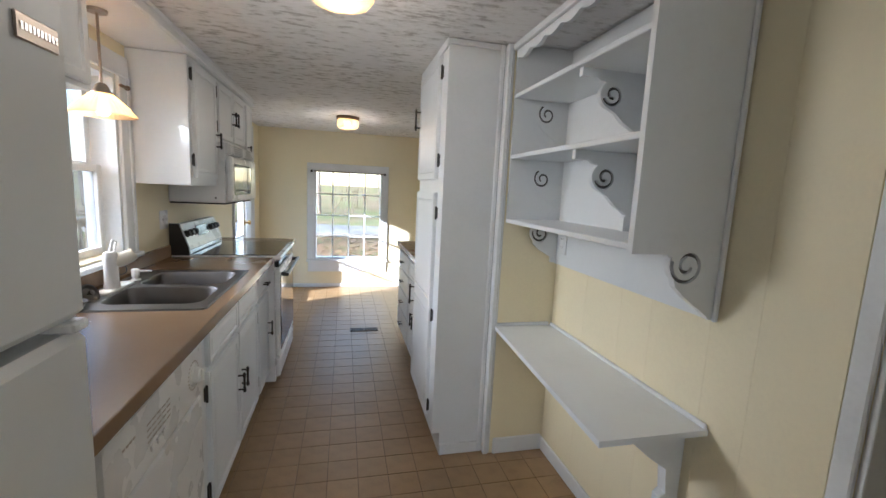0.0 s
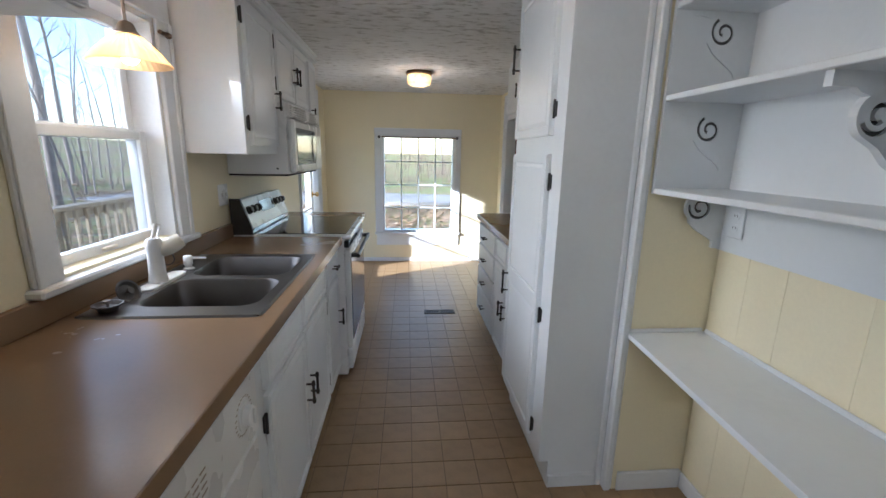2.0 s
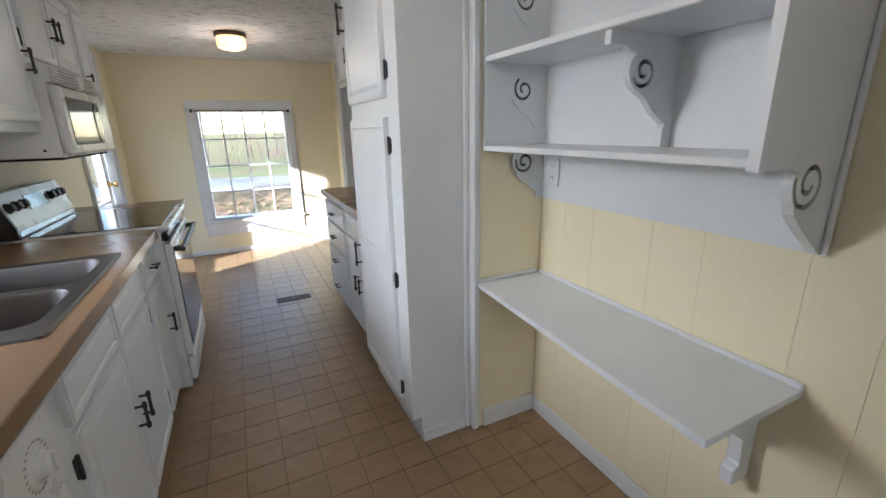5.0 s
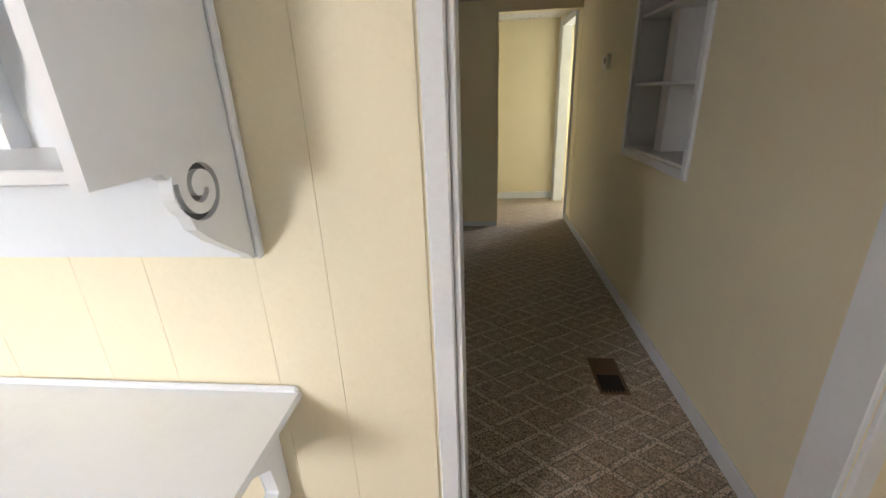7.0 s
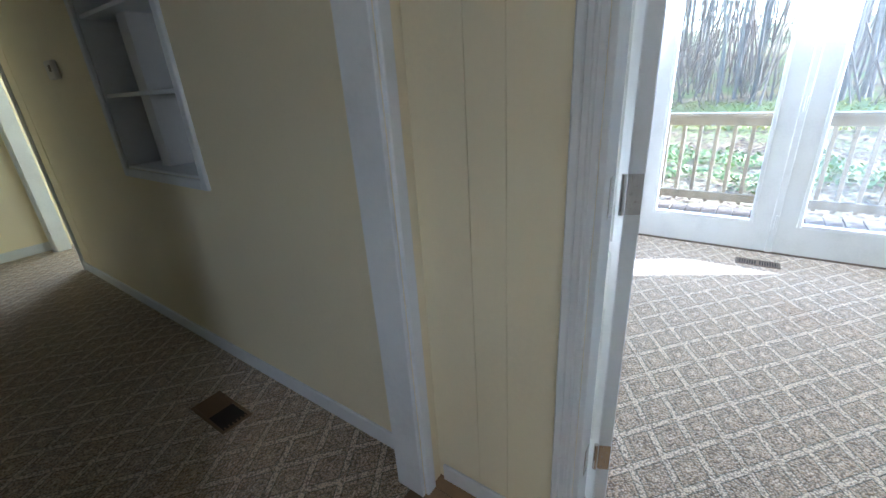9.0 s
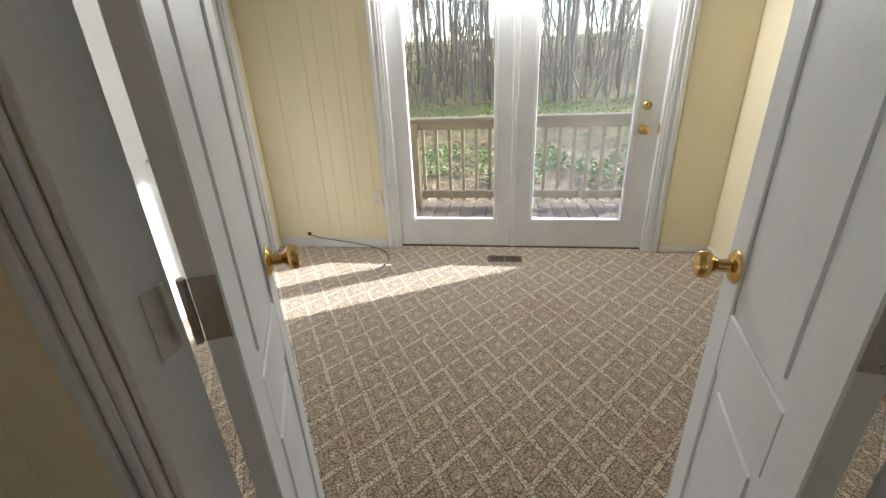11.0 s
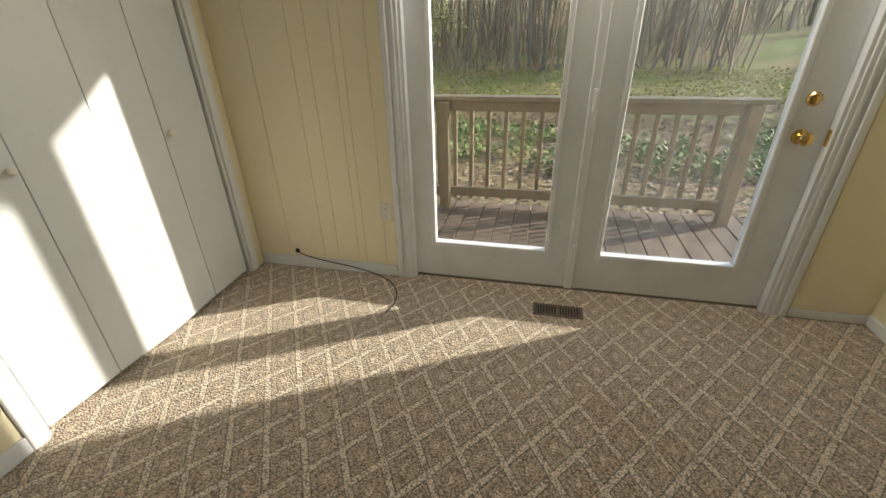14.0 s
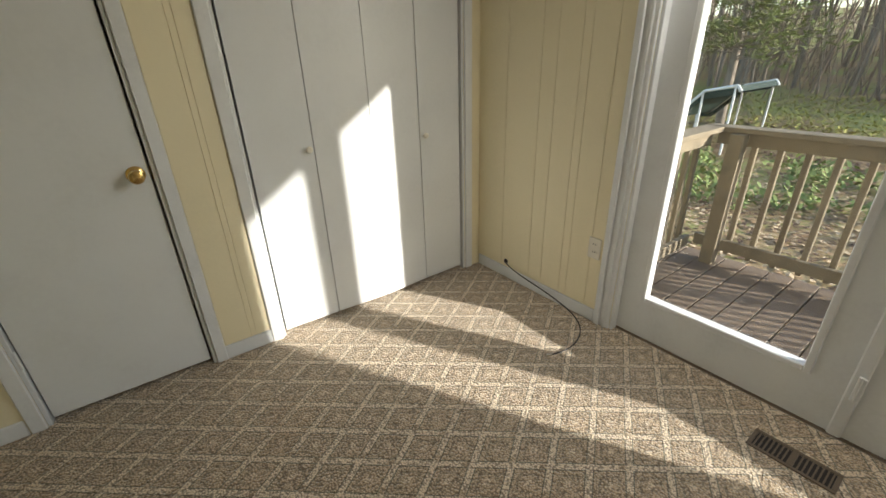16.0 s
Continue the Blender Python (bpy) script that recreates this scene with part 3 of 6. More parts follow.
def slab_with_hole(xs, ys, z0, z1):
    """A slab over the outer rows of xs and ys, with the inner cell left open."""
    bm = bmesh.new()
    g = [[[bm.verts.new((x, y, z)) for y in ys] for x in xs] for z in (z0, z1)]
    for i in range(3):
        for j in range(3):
            if i == j == 1:
                continue
            for k in g:
                bm.faces.new((k[i][j], k[i + 1][j], k[i + 1][j + 1], k[i][j + 1]))
    for q in range(3):
        for a, b in (((q, 0), (q + 1, 0)), ((q, 3), (q + 1, 3)), ((0, q), (0, q + 1)), ((3, q), (3, q + 1))):
            bm.faces.new([g[0][a[0]][a[1]], g[0][b[0]][b[1]], g[1][b[0]][b[1]], g[1][a[0]][a[1]]])
    for a, b in (((1, 1), (2, 1)), ((2, 1), (2, 2)), ((2, 2), (1, 2)), ((1, 2), (1, 1))):
        bm.faces.new([g[0][a[0]][a[1]], g[0][b[0]][b[1]], g[1][b[0]][b[1]], g[1][a[0]][a[1]]])
    return bm


part("top", slab_with_hole((WX, SK[0] + 0.02, SK[1] - 0.02, 0.848), (3.94, SK[2] + 0.02, SK[3] - 0.02, 6.085), 0.874, 0.915), COUNTER, wt)
part("front_edge", boxes((0.848, 0.852, 3.94, 6.085, 0.872, 0.9155), bevel=0.0015), COUNTER, wt)
part("backsplash", boxes((WX, WX + 0.02, 3.94, 6.085, 0.915, 0.992), bevel=0.003), COUNTER, wt)
wt2 = thing("worktop", (0.5, 7.0, 0.872), "short brown laminate worktop beside the range", "countertop")
part("top", boxes((WX, 0.885, 6.862, 7.135, 0.874, 0.915), bevel=0.003), COUNTER, wt2)
part("backsplash", boxes((WX, WX + 0.02, 6.862, 7.135, 0.915, 0.992), bevel=0.003), COUNTER, wt2)

# east side: pantry, base cabinets, worktop, wall cabinet
EFX = 1.855
PFX = 1.79                      # pantry's face
pantry = thing("pantry_cabinet", (2.1, 5.5, 0), "tall white painted pantry cabinet with panelled doors", "cabinet")
part("body", boxes((PFX, EX, 5.15, 5.80, 0.125, CEIL - 0.002), (PFX + 0.042, EX, 5.151, 5.799, 0, 0.125)), WHITE, pantry)
part("end_panel", boxes((PFX, 2.07, 5.138, 5.15, 0.125, CEIL - 0.003), (PFX + 0.042, 2.07, 5.138, 5.15, 0, 0.125)), WHITE, pantry)
part("corner_moulding", boxes((2.046, 2.07, 5.124, 5.138, 0, CEIL - 0.003), (2.07, 2.098, 5.092, 5.138, 0, CEIL - 0.003), (2.098, 2.108, 5.10, 5.138, 0, CEIL - 0.003), bevel=0.005), TRIM, pantry)
part("crown_strip", boxes((PFX - 0.012, 2.045, 5.126, 5.138, CEIL - 0.03, CEIL - 0.003), (PFX - 0.012, PFX, 5.138, 5.80, CEIL - 0.04, CEIL - 0.003), bevel=0.003), TRIM, pantry)
part("base_strip", boxes((PFX + 0.042, 2.045, 5.127, 5.138, 0, 0.06), bevel=0.003), TRIM, pantry)
d = front(pantry, "upper_door", PFX, -1, 5.255, 5.775, 1.475, 2.085)
pull(d, PFX - 0.02, -1, 5.745, 1.84, 0.13)
d = front(pantry, "lower_door", PFX, -1, 5.255, 5.775, 0.175, 1.405, panels=2)
pull(d, PFX - 0.02, -1, 5.745, 0.74, 0.13)
for z in (1.57, 2.0, 0.235, 0.75, 1.30):
    cab_hinge(pantry, PFX, -1, 5.244, z)

g = "east base cabinets"
east_a = cabinet("white painted base cabinet with drawers over doors", EFX, EX, 5.802, 6.40, 0, 0.872, 0.10, -1, g)
for a, b, py in ((5.82, 6.04, 6.015), (6.07, 6.375, 6.10)):
    d = front(east_a, "door", EFX, -1, a, b, 0.12, 0.70)
    pull(d, EFX - 0.02, -1, py, 0.45)
    front(east_a, "drawer_front", EFX, -1, a, b, 0.715, 0.85, 0.03)
east_b = cabinet("white painted drawer base cabinet with four drawers and black pulls", EFX, EX, 6.402, 7.06, 0, 0.872, 0.10, -1, g)
for a, b in ((0.12, 0.32), (0.335, 0.505), (0.52, 0.69), (0.705, 0.85)):
    d = front(east_b, "drawer_front", EFX, -1, 6.42, 7.02, a, b, 0.0)
    pull(d, EFX - 0.02, -1, 6.72, (a + b) / 2, 0.09, False)
wt3 = thing("worktop", (2.1, 6.5, 0.872), "brown laminate worktop beside the pantry", "countertop")
part("top", boxes((1.825, EX, 5.802, 7.12, 0.874, 0.915), bevel=0.003), COUNTER, wt3)
east_wall = cabinet("white painted wall cabinet with two small doors", 2.07, EX, 5.802, 7.20, 1.68, CEIL - 0.003, 0, -1, name="wall_cabinet")
for a, b, py in ((5.84, 6.28, 6.25), (6.30, 6.74, 6.33), (6.76, 7.17, 6.79)):
    d = front(east_wall, "door", 2.07, -1, a, b, 1.72, 2.08)
    pull(d, 2.05, -1, py, 1.86)
for z in (1.78, 2.03):
    cab_hinge(east_wall, 2.07, -1, 7.18, z)

# west wall cabinets and the valance over the window
UF = 0.508
g = "west wall cabinets"
up_a = cabinet("white painted wall cabinet with one raised-panel door", WX, UF, 5.66, 6.125, 1.38, 2.06, group=g, name="wall_cabinet")
d = front(up_a, "door", UF, 1, 5.70, 6.10, 1.42, 2.03)
pull(d, UF + 0.02, 1, 6.075, 1.66)
for z in (1.52, 1.97):
    cab_hinge(up_a, UF, 1, 5.692, z)
up_b = cabinet("short white painted wall cabinet above the microwave", WX, UF, 6.127, 6.90, 1.665, 2.06, group=g, name="wall_cabinet")
for a, b, py, hy in ((6.15, 6.50, 6.475, 6.142), (6.52, 6.87, 6.545, 6.878)):
    d = front(up_b, "door", UF, 1, a, b, 1.69, 2.03, 0.045)
    pull(d, UF + 0.02, 1, py, 1.85)
    for z in (1.76, 1.97):
        cab_hinge(up_b, UF, 1, hy, z)
up_c = cabinet("narrow white painted wall cabinet at the end of the run", WX, UF, 6.902, 7.18, 1.38, 2.06, group=g, name="wall_cabinet")
d = front(up_c, "door", UF, 1, 6.93, 7.15, 1.42, 2.03, 0.045)
pull(d, UF + 0.02, 1, 6.955, 1.66)
for z in (1.52, 1.97):
    cab_hinge(up_c, UF, 1, 7.158, z)
up_d = cabinet("white painted wall cabinet over the refrigerator", WX, UF, 3.2, 4.77, 1.685, 2.06, group=g, name="wall_cabinet")
for a, b in ((3.24, 3.96), (3.99, 4.74)):
    d = front(up_d, "door", UF, 1, a, b, 1.70, 2.03, 0.045)
    cab_hinge(up_d, UF, 1, b + 0.01, 1.85)
solid("valance", boxes((WX, UF + 0.02, 3.2, 7.18, 2.062, CEIL - 0.003), (UF + 0.02, UF + 0.032, 3.2, 7.18, 2.064, 2.085), (UF + 0.02, UF + 0.03, 3.2, 7.18, 2.105, CEIL - 0.003), bevel=0.003), TRIM, "white boxed valance above the wall cabinets", "valance")


# ---- refrigerator, dishwasher, range, microwave ----
fr = thing("refrigerator", (0.6, 3.535, 0), "white pebbled two-door refrigerator beside the worktop", "refrigerator")
part("body", boxes((WX + 0.02, 0.823, 3.165, 3.91, 0.02, 1.70), bevel=0.006), FRIDGE, fr)
dr = part("freezer_door", boxes((0.828, 0.903, 3.16, 3.915, 1.185, 1.70), bevel=0.014), FRIDGE, fr)
dr2 = part("fridge_door", boxes((0.828, 0.903, 3.16, 3.915, 0.10, 1.165), bevel=0.014), FRIDGE, fr)
part("hinge", boxes((0.853, 0.908, 3.865, 3.907, 1.166, 1.184), bevel=0.004), APPL, fr)
part("toe_grille", boxes((0.813, 0.853, 3.175, 3.895, 0.0, 0.095), bevel=0.004), DARK, fr)
bg = part("badge", boxes((0.903, 0.907, 3.8, 3.885, 1.587, 1.622), bevel=0.002), NICKEL, dr, "grey metal name badge")
part("lettering", boxes(*[(0.907, 0.9082, 3.808 + k * 0.0075, 3.813 + k * 0.0075, 1.600, 1.610) for k in range(10)]), CHROME, bg)
for z0, z1, p in ((1.25, 1.62, dr), (0.62, 1.10, dr2)):
    bm = bmesh.new()
    box(bm, 0.903, 0.938, 3.195, 3.22, z0, z0 + 0.04, 0.006)
    box(bm, 0.903, 0.938, 3.195, 3.22, z1 - 0.04, z1, 0.006)
    box(bm, 0.928, 0.951, 3.193, 3.222, z0, z1, 0.006)
    part("handle", bm, APPL, p)

dw = thing("dishwasher", (0.6, 4.33, 0), "white dishwasher with control panel and dial under the worktop", "dishwasher")
part("body", boxes((WX + 0.05, 0.795, 4.03, 4.672, 0.02, 0.868)), APPL, dw)
part("door", boxes((0.7970, 0.8330, 4.035, 4.668, 0.115, 0.66), bevel=0.006), APPL, dw)
cp = part("control_panel", boxes((0.7970, 0.8400, 4.035, 4.668, 0.675, 0.862), bevel=0.008), APPL, dw)
part("kick_plate", boxes((0.7450, 0.7650, 4.04, 4.66, 0.0, 0.105)), APPL, dw)
bm = bmesh.new()
lathe(bm, [(0.036, 0), (0.036, 0.004), (0.026, 0.006), (0.023, 0.02), (0.018, 0.023), (0, 0.023)], pose(0.84, 4.575, 0.775, 0, 90, 0), 24)
box(bm, 0.8550, 0.8700, 4.571, 4.579, 0.755, 0.795, 0.002)
part("dial", bm, APPL, cp)
bm = bmesh.new()
for k in range(22):
    a = 2 * math.pi * k / 22
    y, z = 4.575 + 0.046 * math.cos(a), 0.775 + 0.046 * math.sin(a)
    box(bm, 0.8400, 0.8407, y - 0.004, y + 0.004, z - 0.0015, z + 0.0015)
for k in range(5):
    for j in range(4):
        box(bm, 0.8400, 0.8407, 4.24 + k * 0.03, 4.262 + k * 0.03, 0.745 + j * 0.016, 0.749 + j * 0.016)
for k in range(4):
    box(bm, 0.8400, 0.8407, 4.12 + k * 0.016, 4.131 + k * 0.016, 0.80, 0.806)
tagged(part("printing", bm, NICKEL, cp, "small grey printed markings"), kind="stuff")
part("button", boxes(*[(0.8400, 0.8460, 4.25 + k * 0.035, 4.278 + k * 0.035, 0.715, 0.732) for k in range(3)], bevel=0.002), APPL, cp)
part("badge", boxes((0.8330, 0.8350, 4.06, 4.12, 0.60, 0.615)), NICKEL, cp)

rg = thing("range", (0.55, 6.47, 0), "white electric range with black glass cooktop and oven door", "stove")
RY0, RY1 = 6.095, 6.855
part("body", boxes((WX + 0.02, 0.86, RY0, RY1, 0.02, 0.895)), APPL, rg)
part("cooktop_frame", boxes((WX + 0.10, 0.905, RY0 - 0.004, RY1 + 0.004, 0.896, 0.922), bevel=0.008), APPL, rg)
part("cooktop_glass", boxes((WX + 0.13, 0.87, RY0 + 0.03, RY1 - 0.03, 0.922, 0.926), bevel=0.001), BLACKGLASS, rg)
bk = bmesh.new()
prism(bk, [(WX + 0.02, 0.90), (WX + 0.115, 0.90), (WX + 0.115, 0.96), (WX + 0.105, 0.99), (WX + 0.06, 1.12), (WX + 0.02, 1.12)], pose(0, RY1, 0, 90, 0, 0), RY1 - RY0)
backguard = part("backguard", bk, APPL, rg)
part("control_panel_face", boxes((WX + 0.118, WX + 0.1195, RY0 + 0.01, RY1 - 0.01, 0.915, 0.923)), DARK, rg)
bk = bmesh.new()
prism(bk, [(WX + 0.012, 0.925), (WX + 0.125, 0.925), (WX + 0.122, 0.975), (WX + 0.068, 1.13), (WX + 0.012, 1.13)], pose(0, RY0, 0, 90, 0, 0), 0.016)
part("end_cap", bk, BLACK, rg, "black side of the control console")
slope = Vector((0.045, 0, -0.13)).normalized()
nrm = Vector((0.13, 0, 0.045)).normalized()
for k, y in enumerate((6.16, 6.235, 6.31, 6.65, 6.725, 6.80)):
    bm = bmesh.new()
    c = Vector((WX + 0.083, y, 1.055))
    lathe(bm, [(0.024, -0.002), (0.024, 0.008), (0.019, 0.012), (0.017, 0.026), (0, 0.028)], Matrix.Translation(c) @ nrm.to_track_quat("Z", "Y").to_matrix().to_4x4(), 16)
    part("knob", bm, BLACK, rg, "black control knob")
bm = bmesh.new()
up = Vector((-0.045, 0, 0.13)).normalized()
m = Matrix(((0, up.x, nrm.x, WX + 0.0835), (1, 0, 0, 6.48), (0, up.z, nrm.z, 1.055), (0, 0, 0, 1)))
box(bm, -0.12, 0.12, -0.035, 0.035, -0.001, 0.004, 0.001)
bmesh.ops.transform(bm, matrix=m, verts=bm.verts)
part("clock_panel", bm, BLACKGLASS, rg)
part("control_strip", boxes((WX + 0.116, WX + 0.119, RY0 + 0.02, RY1 - 0.02, 0.925, 0.955)), CHROME, rg)
od = part("oven_door", boxes((0.862, 0.895, RY0 + 0.004, RY1 - 0.004, 0.205, 0.83), bevel=0.006), APPL, rg)
part("oven_glass", boxes((0.895, 0.899, RY0 + 0.03, RY1 - 0.03, 0.25, 0.785), bevel=0.002), BLACKGLASS, od)
part("vent_strip", boxes((0.86, 0.89, RY0 + 0.004, RY1 - 0.004, 0.845, 0.885), bevel=0.003), BLACKGLASS, rg)
bm = bmesh.new()
rod(bm, (0.938, RY0 + 0.03, 0.79), (0.938, RY1 - 0.03, 0.79), 0.013, n=12)
for y in (RY0 + 0.06, RY1 - 0.06):
    box(bm, 0.895, 0.94, y - 0.02, y + 0.02, 0.778, 0.802, 0.004)
part("oven_handle", bm, BLACK, od, "black bar oven handle")
part("drawer", boxes((0.862, 0.893, RY0 + 0.004, RY1 - 0.004, 0.055, 0.19), bevel=0.008), APPL, rg)

mw = thing("microwave", (0.43, 6.51, 1.265), "white over-the-range microwave under the wall cabinet", "microwave")
MY0, MY1 = 6.13, 6.892
part("body", boxes((WX, 0.56, MY0, MY1, 1.268, 1.66), bevel=0.003), APPL, mw)
part("base_plate", boxes((WX + 0.005, 0.555, MY0 + 0.003, MY1 - 0.003, 1.258, 1.268)), DARK, mw)
dm = part("door", boxes((0.562, 0.60, MY0 + 0.002, 6.69, 1.275, 1.575), bevel=0.012), APPL, mw)
part("window", boxes((0.60, 0.603, MY0 + 0.06, 6.60, 1.32, 1.53), bevel=0.001), BLACKGLASS, dm)
part("control_panel", boxes((0.562, 0.60, 6.694, MY1 - 0.002, 1.275, 1.575), bevel=0.01), APPL, mw)
bm = bmesh.new()
prism(bm, [(0.105 * math.cos(a) * 0.5, 0.105 * math.sin(a)) for a in [2 * math.pi * k / 24 for k in range(24)]], pose(0.6005, 6.63, 1.425, 90, 0, 90), 0.006)
part("handle_recess", bm, BLACKGLASS, dm)
gr = part("vent_grille", boxes((0.56, 0.58, MY0 + 0.002, MY1 - 0.002, 1.585, 1.655)), APPL, mw)
for k in range(5):
    part("slat", boxes((0.58, 0.594, MY0 + 0.01, MY1 - 0.01, 1.590 + k * 0.013, 1.597 + k * 0.013), bevel=0.002), APPL, gr)
for z in (1.30, 1.60):
    bm = bmesh.new()
    rod(bm, (0.5, MY0 - 0.002, z), (0.5, MY0 + 0.001, z), 0.006, n=10)
    part("screw", bm, BLACK, mw)

# ---- sink, tap and small things on it ----
sk = thing("kitchen_sink", ((SK[0] + SK[1]) / 2, 5.24, 0.915), "double-bowl stainless steel drop-in sink", "sink")
bm = bmesh.new()
B1, B2 = (0.38, 0.76, 4.93, 5.235), (0.38, 0.76, 5.27, 5.58)


def loop(x0, x1, y0, y1, r, z, seg=5):
    pts = []
    for cx, cy, a0 in ((x1 - r, y1 - r, 0), (x0 + r, y1 - r, 90), (x0 + r, y0 + r, 180), (x1 - r, y0 + r, 270)):
        for k in range(seg + 1):
            a = radians(a0 + 90 * k / seg)
            pts.append((cx + r * math.cos(a), cy + r * math.sin(a), z))
    return pts


def skin(bm, rings, close=True):
    vr = [[bm.verts.new(p) for p in r] for r in rings]
    for a, b in zip(vr, vr[1:]):
        k = len(a)
        for i in range(k):
            bm.faces.new((a[i], a[(i + 1) % k], b[(i + 1) % k], b[i]))
    if close:
        bm.faces.new(vr[-1])


skin(bm, [loop(SK[0], SK[1], SK[2], SK[3], 0.03, 0.9155), loop(SK[0] + 0.006, SK[1] - 0.006, SK[2] + 0.006, SK[3] - 0.006, 0.027, 0.9215)], False)
for s in ((SK[0] + 0.006, B1[0], SK[2] + 0.006, SK[3] - 0.006), (B1[1], SK[1] - 0.006, SK[2] + 0.006, SK[3] - 0.006), (B1[0], B1[1], SK[2] + 0.006, B1[2]), (B1[0], B1[1], B1[3], B2[2]), (B1[0], B1[1], B2[3], SK[3] - 0.006)):
    box(bm, *s, 0.9165, 0.9215)
part("rim", bm, STEEL, sk)
for b in (B1, B2):
    bm = bmesh.new()
    x0, x1, y0, y1 = b
    skin(bm, [loop(x0 - 0.001, x1 + 0.001, y0 - 0.001, y1 + 0.001, 0.005, 0.9216), loop(x0 + 0.004, x1 - 0.004, y0 + 0.004, y1 - 0.004, 0.06, 0.9205), loop(x0 + 0.008, x1 - 0.008, y0 + 0.008, y1 - 0.008, 0.06, 0.912),
              loop(x0 + 0.02, x1 - 0.02, y0 + 0.02, y1 - 0.02, 0.06, 0.78), loop(x0 + 0.05, x1 - 0.05, y0 + 0.05, y1 - 0.05, 0.05, 0.752), loop(x0 + 0.13, x1 - 0.13, y0 + 0.11, y1 - 0.11, 0.03, 0.748)])
    bowl = part("bowl", bm, STEEL, sk, smooth=True)
    bm = bmesh.new()
    lathe(bm, [(0.045, 0), (0.043, 0.003), (0.03, 0.002), (0.028, -0.0005), (0, -0.0005)], pose((x0 + x1) / 2, (y0 + y1) / 2, 0.7485), 20)
    part("drain", bm, CHROME, bowl)

tp = thing("tap", (0.345, 5.19, 0.9215), "white single-lever pull-out tap on a white plate", "tap")
bm = bmesh.new()
skin(bm, [loop(0.315, 0.375, 5.07, 5.31, 0.028, 0.9216), loop(0.315, 0.375, 5.07, 5.31, 0.028, 0.930), loop(0.32, 0.37, 5.075, 5.305, 0.024, 0.934)])
part("plate", bm, APPL, tp, smooth=True)
bm = bmesh.new()
lathe(bm, [(0.031, 0), (0.030, 0.01), (0.027, 0.03), (0.025, 0.11), (0.027, 0.12), (0.027, 0.145), (0.02, 0.158), (0, 0.16)], pose(0.345, 5.16, 0.933), 24)
part("body", bm, APPL, tp, smooth=True)
bm = bmesh.new()
m = pose(0.378, 5.185, 1.055, 0, 62, 30)
lathe(bm, [(0.02, -0.035), (0.026, -0.02), (0.030, 0.0), (0.030, 0.03), (0.025, 0.05), (0.0, 0.052)], m, 20)
part("spray_head", bm, CREAM, tp, "cream pull-out spray head", smooth=True)
bm = bmesh.new()
for a, b in (((0.345, 5.155, 1.09), (0.342, 5.185, 1.135)), ((0.351, 5.175, 1.085), (0.348, 5.205, 1.13)), ((0.342, 5.185, 1.135), (0.348, 5.205, 1.13))):
    rod(bm, a, b, 0.0045, n=8)
part("lever", bm, APPL, tp)
bm = bmesh.new()
bmesh.ops.create_circle(bm, segments=20, radius=0.024, matrix=pose(0.366, 5.19, 1.01, 35, 60, 0))
hoop = [v.co.copy() for v in bm.verts]
bm.free()
bm = bmesh.new()
for a, b in zip(hoop, hoop[1:] + hoop[:1]):
    rod(bm, a, b, 0.002, n=6)
part("loop", bm, BLACK, tp, "thin black loop")

sd = thing("soap_dispenser", (0.345, 5.36, 0.9215), "small white soap dispenser on the sink rim", "soap dispenser")
bm = bmesh.new()
lathe(bm, [(0.021, 0), (0.021, 0.004), (0.013, 0.008), (0.013, 0.018), (0.017, 0.02), (0.017, 0.05), (0.014, 0.055), (0, 0.055)], pose(0.345, 5.37, 0.9216), 20)
part("body", bm, APPL, sd, smooth=True)
bm = bmesh.new()
rod(bm, (0.355, 5.37, 0.967), (0.405, 5.395, 0.962), 0.006, 0.004, n=10)
part("spout", bm, APPL, sd)


def strainer(m, label):
    th = thing("sink_strainer", m.translation, label, "sink strainer", "sink strainers")
    bm = bmesh.new()
    lathe(bm, [(0.024, 0), (0.028, 0.012), (0.036, 0.018), (0.040, 0.02), (0.040, 0.023), (0.034, 0.0225), (0.026, 0.012), (0.0, 0.010)], m, 24)
    part("basket", bm, STEEL, th, smooth=True)
    bm = bmesh.new()
    lathe(bm, [(0.004, 0.01), (0.004, 0.024), (0.011, 0.027), (0.011, 0.033), (0, 0.035)], m, 14)
    part("knob", bm, STEEL, th, smooth=True)


strainer(pose(0.345, 4.90, 0.9222), "chrome sink strainer lying on the sink rim")
strainer(pose(0.325, 5.005, 0.940, 12, 62, 0), "dark sink strainer leaning on the backsplash")


# ---- windows and outer doors ----
def pane(name, x0, x1, y0, y1, z0, z1, mat, parent):
    ob = part(name, boxes((x0, x1, y0, y1, z0, z1)), mat, parent)
    ob.visible_shadow = False
    return ob


# west kitchen window, double-hung
w = thing("window_1", (WX, 5.22, 1.0), "white double-hung window with painted casing above the sink", "window", kind="structure")
Y0, Y1, ZB, ZT = WIN_W
part("casing", boxes((WX, WX + 0.018, Y0 - 0.10, Y0, ZB - 0.01, ZT), bevel=0.004), TRIM, w)
part("casing", boxes((WX, WX + 0.018, Y1, Y1 + 0.10, ZB - 0.01, ZT), bevel=0.004), TRIM, w)
part("casing", boxes((WX, WX + 0.018, Y0 - 0.10, Y1 + 0.10, ZT, ZT + 0.10), bevel=0.004), TRIM, w)
part("casing_bead", boxes((WX + 0.018, WX + 0.026, Y1 + 0.07, Y1 + 0.095, ZB - 0.01, ZT), (WX + 0.018, WX + 0.026, Y0 - 0.095, Y0 - 0.07, ZB - 0.01, ZT), bevel=0.002), TRIM, w)
